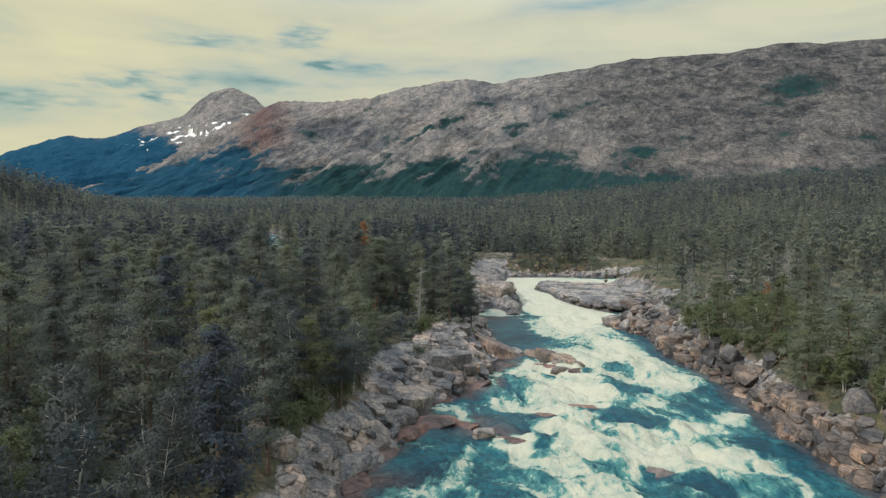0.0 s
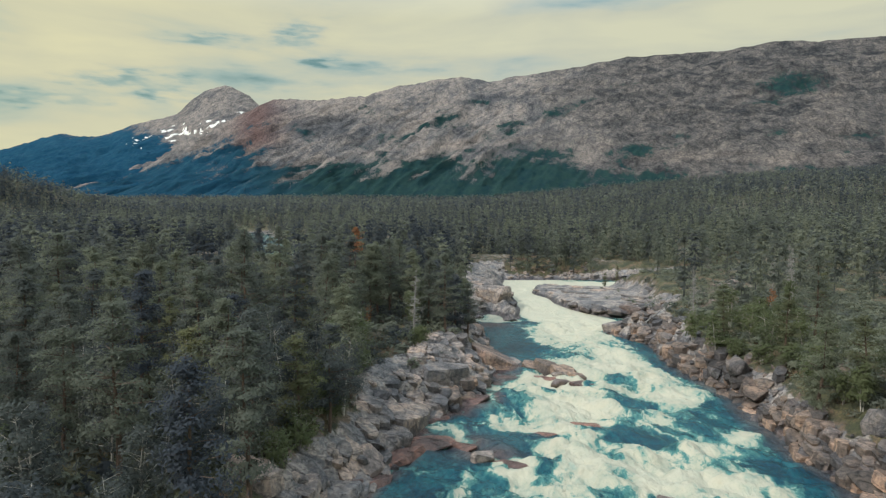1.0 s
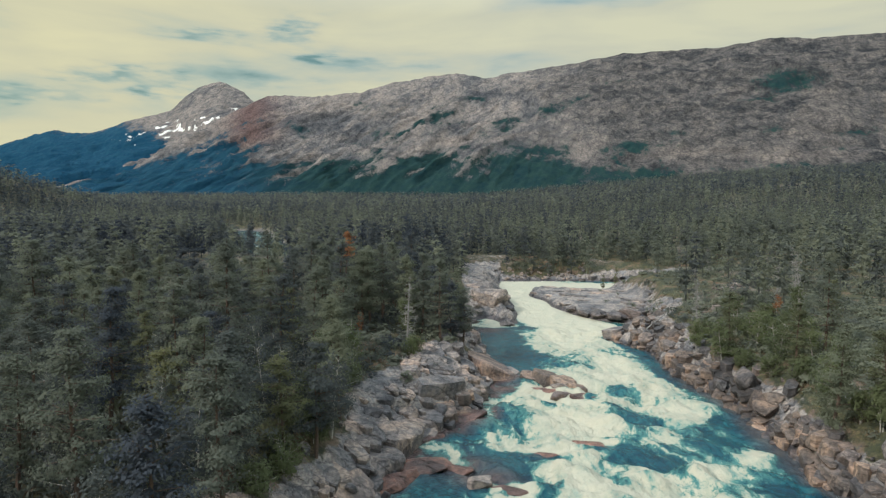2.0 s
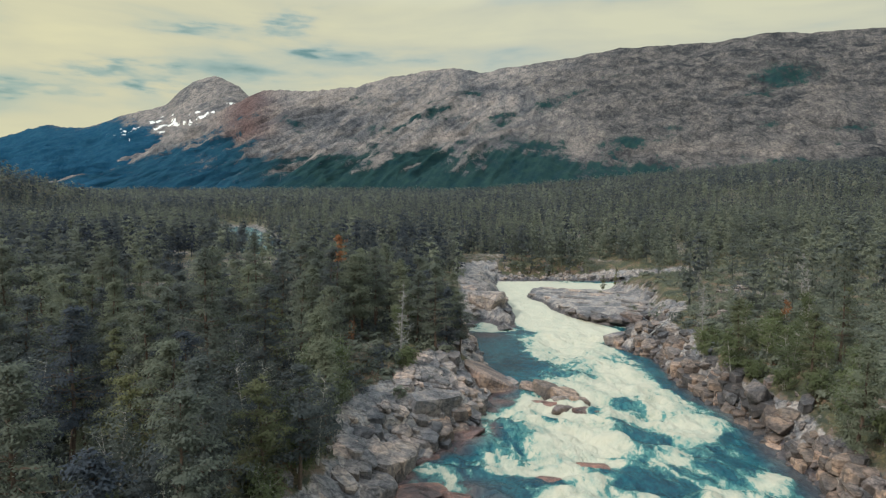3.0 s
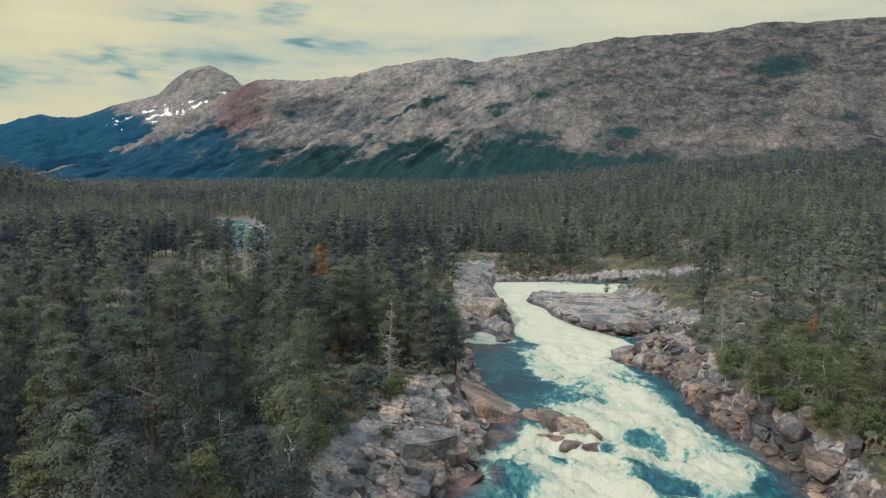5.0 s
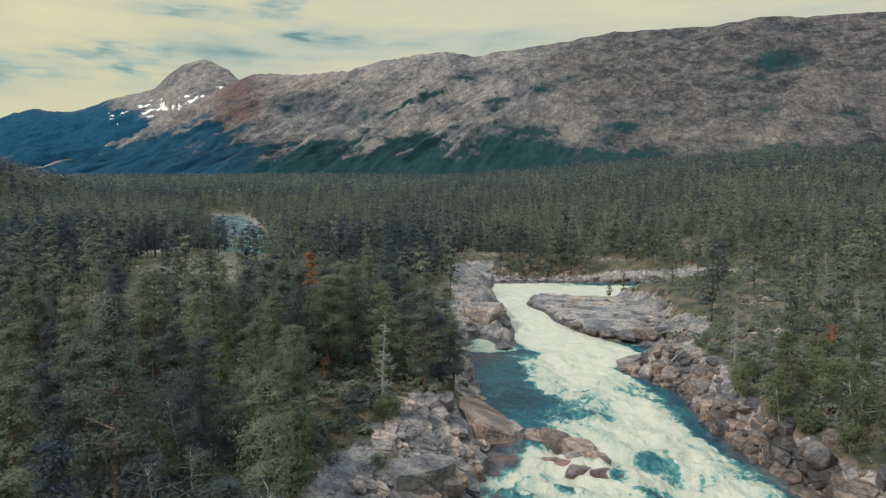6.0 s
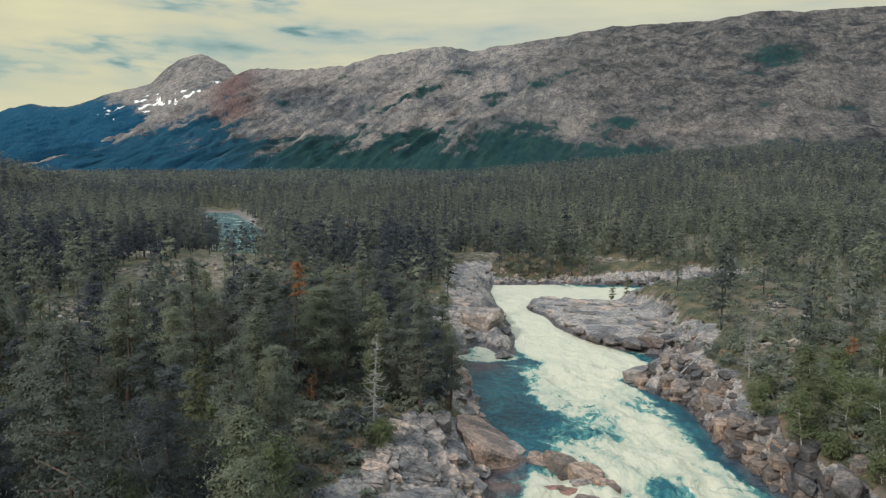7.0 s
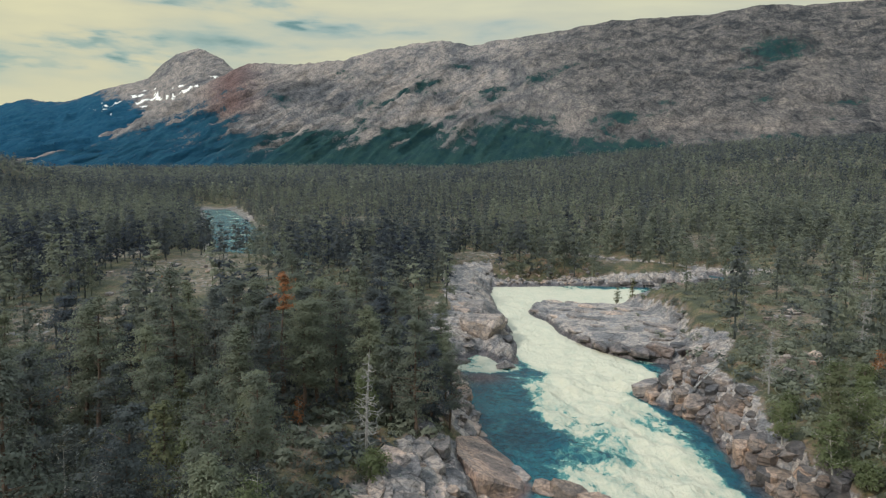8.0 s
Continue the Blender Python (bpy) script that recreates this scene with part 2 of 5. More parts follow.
def rock_colour(N, L, vec):
    """Weathered granite: grey and pinkish tan, dark joints and pale lichen."""
    big = noise_node(N, L, vec, 0.22, 5, 0.62, 0.4)
    fine = noise_node(N, L, vec, 1.8, 9, 0.7)
    col = ramp_node(N, L, big, [(0.30, (0.075, 0.075, 0.082)), (0.44, (0.155, 0.15, 0.155)), (0.55, (0.30, 0.260, 0.232)), (0.66, (0.22, 0.215, 0.22))])
    col = mix_node(N, L, range_node(N, L, fine, 0.44, 0.57), mix_node(N, L, 1.0, col, (0.66, 0.67, 0.69), "MULTIPLY"), mix_node(N, L, 1.0, col, (1.22, 1.20, 1.18), "MULTIPLY"))
    turn = N("ShaderNodeMapping")
    turn.inputs["Rotation"].default_value = (radians(14), radians(-12), radians(38))
    L(vec, turn.inputs["Vector"])
    squash = N("ShaderNodeMapping")
    squash.inputs["Scale"].default_value = (0.25, 1.0, 3.2)
    L(turn.outputs[0], squash.inputs["Vector"])
    seam = noise_node(N, L, squash.outputs[0], 1.3, 7, 0.68, 0.3)
    line = range_node(N, L, seam, 0.36, 0.42, 0.25, 1.0)
    col = mix_node(N, L, line, mix_node(N, L, 1.0, col, (0.38, 0.38, 0.41), "MULTIPLY"), col)
    bent = mix_node(N, L, 1.0, vec, noise_node(N, L, vec, 0.8, 4, 0.6, colour=True), "ADD")
    joint = N("ShaderNodeTexVoronoi")             # dark open joints, crevice shade put into the colour
    joint.feature = "DISTANCE_TO_EDGE"
    joint.inputs["Scale"].default_value = 0.36
    sheet = N("ShaderNodeMapping")
    sheet.inputs["Rotation"].default_value = (radians(10), radians(-8), radians(35))
    sheet.inputs["Scale"].default_value = (0.55, 1.0, 1.5)
    L(bent, sheet.inputs["Vector"])
    L(sheet.outputs[0], joint.inputs["Vector"])
    col = mix_node(N, L, range_node(N, L, joint.outputs["Distance"], 0.0, 0.035), mix_node(N, L, 1.0, col, (0.45, 0.45, 0.48), "MULTIPLY"), col)
    lich = noise_node(N, L, vec, 4.0, 6, 0.72)
    col = mix_node(N, L, range_node(N, L, lich, 0.59, 0.68, 0, 0.55), col, (0.36, 0.37, 0.32))
    add = N("ShaderNodeMath")
    add.operation = "MULTIPLY_ADD"
    L(line, add.inputs[0])
    add.inputs[1].default_value = 0.6
    L(fine, add.inputs[2])
    return col, add.outputs[0]


def make_rock(name, tint=None, joined=False, even=False):
    m, N, L, b = node_material(name, 0.75)
    tc = N("ShaderNodeNewGeometry").outputs["Position"]
    col, fine = rock_colour(N, L, tc)
    info = N("ShaderNodeNewGeometry").outputs["Random Per Island"] if joined else N("ShaderNodeObjectInfo").outputs["Random"]
    own = ramp_node(N, L, info, [(0.0, (0.50, 0.52, 0.56)), (0.4, (0.95, 0.95, 0.97)), (0.7, (1.2, 1.12, 1.06)), (0.88, (1.35, 1.17, 1.06)), (1.0, (1.45, 1.34, 1.24))])
    col = mix_node(N, L, 0.25 if even else 1.0, col, own, "MULTIPLY")
    if tint:
        col = mix_node(N, L, 1.0, col, tint, "MULTIPLY")
    L(col, b.inputs["Base Color"])
    bump_node(N, L, b, fine, 0.9, 0.25)
    return m


def make_ground():
    m, N, L, b = node_material("forest_floor", 0.9)
    tc = N("ShaderNodeNewGeometry").outputs["Position"]
    rock, fine = rock_colour(N, L, tc)
    heath = ramp_node(N, L, noise_node(N, L, tc, 0.22, 6, 0.65), [(0.36, (0.030, 0.036, 0.022)), (0.46, (0.058, 0.062, 0.026)), (0.53, (0.115, 0.100, 0.044)), (0.62, (0.195, 0.122, 0.080))])
    speck = noise_node(N, L, tc, 3.0, 6, 0.7)
    heath = mix_node(N, L, range_node(N, L, speck, 0.4, 0.60, 0.0, 0.8), heath, (0.026, 0.031, 0.021))
    soil = ramp_node(N, L, noise_node(N, L, tc, 0.5, 7, 0.68), [(0.40, (0.032, 0.038, 0.024)), (0.48, (0.066, 0.062, 0.034)), (0.54, (0.150, 0.105, 0.074)), (0.60, (0.095, 0.088, 0.080)), (0.66, (0.130, 0.116, 0.055))])
    heath = mix_node(N, L, range_node(N, L, attr_node(N, "rock"), 0.08, 0.30), heath, soil)
    edge = N("ShaderNodeMath")
    edge.operation = "ADD"
    L(attr_node(N, "rock"), edge.inputs[0])
    L(range_node(N, L, noise_node(N, L, tc, 0.6, 5, 0.6), 0.3, 0.7, -0.35, 0.35), edge.inputs[1])
    fac = range_node(N, L, edge.outputs[0], 0.42, 0.58)
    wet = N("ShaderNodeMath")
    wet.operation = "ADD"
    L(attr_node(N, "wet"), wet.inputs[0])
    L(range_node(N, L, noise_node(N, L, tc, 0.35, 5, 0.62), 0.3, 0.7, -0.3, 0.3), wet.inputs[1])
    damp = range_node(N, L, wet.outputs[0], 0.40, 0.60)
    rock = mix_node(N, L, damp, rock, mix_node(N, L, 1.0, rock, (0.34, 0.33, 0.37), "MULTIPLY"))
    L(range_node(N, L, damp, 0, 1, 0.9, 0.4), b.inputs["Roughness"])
    L(mix_node(N, L, fac, heath, rock), b.inputs["Base Color"])
    bump_node(N, L, b, fine, 0.8, 0.3)
    return m


def make_foliage(name, dark, light, joined):
    """Needles or leaves that also let some light through."""
    m, N, L, b = node_material(name, 0.6)
    b.inputs["Specular IOR Level"].default_value = 0.08
    t = attr_node(N, "tone") if joined else N("ShaderNodeObjectInfo").outputs["Random"]
    isl = N("ShaderNodeNewGeometry").outputs["Random Per Island"]
    col = mix_node(N, L, t, dark, light)
    col = mix_node(N, L, range_node(N, L, isl, 0, 1, 0.0, 0.12), col, mix_node(N, L, 1.0, col, (1.6, 1.5, 1.35), "MULTIPLY"))
    L(col, b.inputs["Base Color"])
    thin = N("ShaderNodeBsdfTranslucent")
    L(col, thin.inputs["Color"])
    both = N("ShaderNodeMixShader")
    both.inputs["Fac"].default_value = 0.5
    L(b.outputs[0], both.inputs[1])
    L(thin.outputs[0], both.inputs[2])
    L(both.outputs[0], m.node_tree.nodes["Material Output"].inputs["Surface"])
    return m


def make_plain(name, a, c, scale=3.0, rough=0.8):
    m, N, L, b = node_material(name, rough)
    tc = N("ShaderNodeTexCoord").outputs["Object"]
    n = noise_node(N, L, tc, scale, 6, 0.65)
    L(ramp_node(N, L, n, [(0.35, a), (0.65, c)]), b.inputs["Base Color"])
    bump_node(N, L, b, n, 0.6, 0.05)
    return m


def make_water():
    m, N, L, b = node_material("river_water", 0.2)
    b.inputs["Specular IOR Level"].default_value = 0.2
    tc = N("ShaderNodeNewGeometry").outputs["Position"]
    foam = attr_node(N, "foam")
    mp = N("ShaderNodeMapping")
    mp.inputs["Rotation"].default_value = (0, 0, radians(-14))
    mp.inputs["Scale"].default_value = (1.0, 0.6, 1.0)
    L(tc, mp.inputs["Vector"])
    lace = noise_node(N, L, mp.outputs[0], 0.8, 9, 0.62, 0.9)
    wisps = noise_node(N, L, mp.outputs[0], 2.6, 7, 0.66, 1.1)
    lace = mix_node(N, L, 0.35, lace, wisps)
    add = N("ShaderNodeMath")
    add.operation = "ADD"
    L(foam, add.inputs[0])
    L(range_node(N, L, lace, 0.32, 0.68, -0.34, 0.34), add.inputs[1])
    fac = range_node(N, L, add.outputs[0], 0.44, 0.60)
    ripple = noise_node(N, L, mp.outputs[0], 1.7, 5, 0.62, 0.4)
    swirl = mix_node(N, L, 0.45, noise_node(N, L, mp.outputs[0], 0.22, 6, 0.62, 0.8), ripple)
    deep = ramp_node(N, L, swirl, [(0.38, (0.003, 0.032, 0.056)), (0.48, (0.005, 0.052, 0.076)), (0.56, (0.010, 0.082, 0.104)), (0.66, (0.035, 0.140, 0.148))])
    deep = mix_node(N, L, range_node(N, L, attr_node(N, "shallow"), 0, 1, 0, 0.85), deep, ramp_node(N, L, swirl, [(0.40, (0.050, 0.038, 0.042)), (0.6, (0.150, 0.085, 0.070))]))
    milky = mix_node(N, L, range_node(N, L, add.outputs[0], 0.16, 0.46, 0, 0.90), deep, (0.085, 0.225, 0.200))
    churn = mix_node(N, L, 0.5, noise_node(N, L, mp.outputs[0], 0.45, 7, 0.66, 1.0), lace)
    froth = ramp_node(N, L, churn, [(0.37, (0.17, 0.275, 0.245)), (0.45, (0.30, 0.335, 0.272)), (0.56, (0.435, 0.415, 0.325))])
    froth = mix_node(N, L, range_node(N, L, foam, 0.75, 1.15, 0, 0.75), froth, (0.455, 0.435, 0.345))
    L(mix_node(N, L, fac, milky, froth), b.inputs["Base Color"])
    L(range_node(N, L, fac, 0, 1, 0.2, 0.8), b.inputs["Roughness"])
    bump_node(N, L, b, mix_node(N, L, 0.4, noise_node(N, L, mp.outputs[0], 0.9, 6, 0.6, 0.5), ripple), 0.9, 0.7)
    return m


def make_mountain():
    m, N, L, b = node_material("mountain_rock", 0.95)
    b.inputs["Specular IOR Level"].default_value = 0.05
    tc = N("ShaderNodeNewGeometry").outputs["Position"]
    turn = N("ShaderNodeMapping")
    turn.inputs["Rotation"].default_value = (0, radians(36), 0)
    L(tc, turn.inputs["Vector"])
    mp = N("ShaderNodeMapping")
    mp.inputs["Scale"].default_value = (0.75, 0.16, 1.15)
    L(turn.outputs[0], mp.inputs["Vector"])
    big = noise_node(N, L, mp.outputs[0], 0.006, 6, 0.62, 0.5)
    fine = noise_node(N, L, mp.outputs[0], 0.045, 10, 0.76)
    rock = ramp_node(N, L, big, [(0.34, (0.112, 0.114, 0.122)), (0.45, (0.182, 0.174, 0.174)), (0.55, (0.285, 0.252, 0.230)), (0.66, (0.178, 0.171, 0.174))])
    plain = ramp_node(N, L, noise_node(N, L, tc, 0.011, 7, 0.66, 0.6), [(0.38, (0.052, 0.054, 0.058)), (0.46, (0.098, 0.094, 0.093)), (0.58, (0.160, 0.146, 0.138))])
    rock = mix_node(N, L, attr_node(N, "plateau"), rock, plain)
    rock = mix_node(N, L, range_node(N, L, fine, 0.44, 0.56), mix_node(N, L, 1.0, rock, (0.70, 0.72, 0.76), "MULTIPLY"), mix_node(N, L, 1.0, rock, (1.16, 1.13, 1.10), "MULTIPLY"))
    flat = N("ShaderNodeMapping")
    flat.inputs["Scale"].default_value = (1.0, 0.2, 1.0)
    L(tc, flat.inputs["Vector"])
    rock = mix_node(N, L, range_node(N, L, attr_node(N, "scree"), 0, 1, 0, 0.65), rock, (0.345, 0.285, 0.245))
    rock = mix_node(N, L, range_node(N, L, attr_node(N, "iron"), 0, 1, 0, 0.75), rock, (0.150, 0.088, 0.082))
    speck = noise_node(N, L, flat.outputs[0], 0.19, 7, 0.8)
    rock = mix_node(N, L, range_node(N, L, speck, 0.46, 0.54), mix_node(N, L, 1.0, rock, (0.58, 0.60, 0.64), "MULTIPLY"), mix_node(N, L, 1.0, rock, (1.16, 1.15, 1.13), "MULTIPLY"))
    warp = N("ShaderNodeMix")
    warp.data_type, warp.blend_type = "RGBA", "ADD"
    warp.inputs[0].default_value = 1.0
    L(mp.outputs[0], warp.inputs[6])
    spread = N("ShaderNodeMapping")
    spread.inputs["Scale"].default_value = (45, 45, 45)
    L(noise_node(N, L, mp.outputs[0], 0.02, 5, 0.65, colour=True), spread.inputs["Vector"])
    L(spread.outputs[0], warp.inputs[7])
    cells = N("ShaderNodeTexVoronoi")             # fissures and small cliffs, their dark shadows put into the colour
    cells.feature = "DISTANCE_TO_EDGE"
    cells.inputs["Scale"].default_value = 0.021
    L(warp.outputs[2], cells.inputs["Vector"])
    rock = mix_node(N, L, range_node(N, L, cells.outputs["Distance"], 0.0, 0.06, 0.6, 0.0), rock, mix_node(N, L, 1.0, rock, (0.40, 0.42, 0.46), "MULTIPLY"))
    # teal and navy of the scrub take in distance haze, put into the colour
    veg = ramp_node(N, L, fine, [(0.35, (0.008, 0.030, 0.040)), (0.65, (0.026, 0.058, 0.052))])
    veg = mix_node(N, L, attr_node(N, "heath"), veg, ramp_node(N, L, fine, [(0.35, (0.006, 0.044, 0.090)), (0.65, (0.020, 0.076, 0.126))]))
    add = N("ShaderNodeMath")
    add.operation = "ADD"
    L(attr_node(N, "veg"), add.inputs[0])
    L(range_node(N, L, mix_node(N, L, 0.5, fine, speck), 0.34, 0.66, -0.55, 0.55), add.inputs[1])
    col = mix_node(N, L, range_node(N, L, add.outputs[0], 0.40, 0.60), rock, veg)
    snow = N("ShaderNodeMath")
    snow.operation = "ADD"
    L(attr_node(N, "snow"), snow.inputs[0])
    L(range_node(N, L, fine, 0.3, 0.7, -0.1, 0.1), snow.inputs[1])
    col = mix_node(N, L, range_node(N, L, snow.outputs[0], 0.48, 0.54), col, (0.80, 0.80, 0.76))
    L(col, b.inputs["Base Color"])
    bump_node(N, L, b, fine, 1.0, 15.0)
    return m


M_GROUND = make_ground()
M_ROCK = make_rock("granite", (0.92, 0.90, 0.885))
M_WET = make_rock("wet_red_granite", (0.72, 0.44, 0.38))
M_WET.node_tree.nodes["Principled BSDF"].inputs["Roughness"].default_value = 0.35
M_RUBBLE = make_rock("broken_granite", (0.90, 0.885, 0.87), True)
M_SMOOTH = make_rock("smooth_pink_granite", (1.30, 1.02, 0.86), False, True)
M_PINK = make_rock("pink_granite", (0.98, 0.83, 0.71))
M_DARKWET = make_rock("wet_dark_granite", (0.42, 0.40, 0.42))
M_DARKWET.node_tree.nodes["Principled BSDF"].inputs["Roughness"].default_value = 0.3
M_TANRUBBLE = make_rock("broken_tan_granite", (0.54, 0.48, 0.43), True)
M_SLATY = make_rock("dark_granite", (0.54, 0.52, 0.52))
M_WATER = make_water()
M_MOUNTAIN = make_mountain()
M_PINE = make_foliage("pine_needles", (0.062, 0.074, 0.094), (0.186, 0.203, 0.142), False)
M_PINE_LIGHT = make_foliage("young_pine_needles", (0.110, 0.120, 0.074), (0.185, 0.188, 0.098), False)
M_BIRCH = make_foliage("birch_leaves", (0.100, 0.120, 0.066), (0.150, 0.172, 0.088), False)
M_GREYLEAF = make_foliage("grey_birch_leaves", (0.068, 0.079, 0.088), (0.116, 0.129, 0.114), False)
M_RUST = make_foliage("dying_needles", (0.26, 0.125, 0.065), (0.32, 0.155, 0.08), False)
M_WOODS = make_foliage("woodland_needles", (0.049, 0.059, 0.079), (0.192, 0.207, 0.156), True)
M_BARK = make_plain("pine_bark", (0.055, 0.040, 0.032), (0.13, 0.085, 0.06))
M_BIRCHBARK = make_plain("birch_bark", (0.22, 0.20, 0.18), (0.45, 0.43, 0.39))
M_DEADWOOD = make_plain("weathered_deadwood", (0.14, 0.137, 0.133), (0.28, 0.27, 0.255))


# ---------------------------------------------------------------- mesh helpers
def mesh_of(name, verts, faces, material, smooth=False, **attrs):
    me = bpy.data.meshes.new(name)
    me.from_pydata(np.asarray(verts, float).tolist(), [], np.asarray(faces).tolist())
    for key, values in attrs.items():
        me.attributes.new(key, "FLOAT", "POINT").data.foreach_set("value", np.ascontiguousarray(values, np.float32))
    me.materials.append(material)
    if smooth:
        me.shade_smooth()
    return me


def grid_faces(nx, ny, keep=None):
    i = np.arange(nx * ny).reshape(ny, nx)
    q = np.stack([i[:-1, :-1], i[:-1, 1:], i[1:, 1:], i[1:, :-1]], -1).reshape(-1, 4)
    return q if keep is None else q[keep[q].all(1)]


def part(name, mesh, parent, label=""):
    ob = new(name, mesh)
    ob.parent = parent
    return tagged(ob, label)


def steps_out(start, end, first, growth):
    vals, s, v = [], first, start
    way = 1 if end > start else -1
    while (end - v) * way > 0:
        s *= growth
        v += s * way
        vals.append(v)
    return vals


# ---------------------------------------------------------------- ground
def build_ground():
    xs = np.array(steps_out(-30, -4800, 0.55, 1.06)[::-1] + list(np.arange(-30, 76, 0.6)) + steps_out(75.6, 4800, 0.6, 1.06))
    ys = np.array(steps_out(48, -4800, 0.55, 1.2)[::-1] + list(np.arange(48, 212, 0.6)) + steps_out(211.8, 4850, 0.6, 1.05))
    X, Y = [g.ravel() for g in np.meshgrid(xs, ys)]
    d = shore(X, Y)
    Z = ground_height(X, Y, d)
    rock = bare(X, Y, d)
    f = grid_faces(len(xs), len(ys))
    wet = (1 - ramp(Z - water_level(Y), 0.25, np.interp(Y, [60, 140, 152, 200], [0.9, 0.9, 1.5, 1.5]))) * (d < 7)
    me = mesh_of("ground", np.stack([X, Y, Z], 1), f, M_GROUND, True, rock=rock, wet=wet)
    me.attributes["sharp_face"].data.foreach_set("value", (rock[f].mean(1) > 0.5) & (d[f].mean(1) < 25)) if "sharp_face" in me.attributes else me.polygons.foreach_set("use_smooth", ~((rock[f].mean(1) > 0.5) & (d[f].mean(1) < 25)))
    tagged(new("ground", me), "mossy forest floor with bare granite banks along the river", "ground", kind="structure")


build_ground()


# ---------------------------------------------------------------- river
# rocks that break the surface: place and radius
AWASH = [(16.5, 107.5, 3.0), (20, 103.4, 3.2), (22, 97.8, 2.6), (15.8, 101.5, 2.6), (18.6, 99, 2.0), (4.7, 69.6, 1.7), (7.6, 68.4, 1.7), (17.2, 65.6, 2.7), (20.6, 60.6, 2.3), (17, 154.6, 2.0), (-1.3, 73.9, 2.3), (2.4, 73.9, 2.3), (7.2, 68.4, 2.3), (17.8, 80.3, 2.3), (12.3, 77.4, 2.3)]
# calmer, dark stretches: place, half widths, strength
DEEPS = [(11.0, 131, 7.8, 27, 1.15), (25, 76.6, 6, 5, 0.9), (32, 81, 5, 6, 0.9), (28.5, 100, 2.6, 6, 0.5), (27, 88, 2.8, 9, 0.75), (21.5, 80, 4, 4, 0.5), (39.3, 78, 2.8, 14, 0.95), (37, 85, 4, 6, 0.75), (2.5, 70, 6, 4, 0.9),
         (-5, 61, 5, 7, 0.8), (11, 77, 6, 3, 0.9), (38, 57, 6, 6, 0.9), (21, 57.5, 5, 3, 0.55), (39.8, 110, 2.8, 14, 0.9), (40, 125, 2.6, 9, 0.9), (66, 222, 6, 8, 0.4), (46.5, 153, 3.5, 3.5, 1.2), (9, 100.5, 4, 4, 0.7), (27, 115.5, 1.8, 3.0, 0.5)]
# standing white water: place, half widths, strength
CRESTS = [(6, 82.5, 6.5, 4, 0.55), (14, 70.5, 3.5, 6, 0.55), (10, 62.5, 6, 4, 0.45), (27, 65, 7, 6, 0.55), (33, 58, 6, 4, 0.5), (11, 96, 5, 4.5, 0.55), (18.5, 88, 5, 6, 0.55), (33, 91, 3.6, 9, 0.55), (31, 113, 5, 9, 0.4), (35, 76.5, 2.5, 4, 0.5),
          (26, 128, 5, 10, 0.3), (-2, 55.5, 4, 3, 0.4), (18, 98, 4, 3, 0.35), (25, 97, 3, 5, 0.3)]


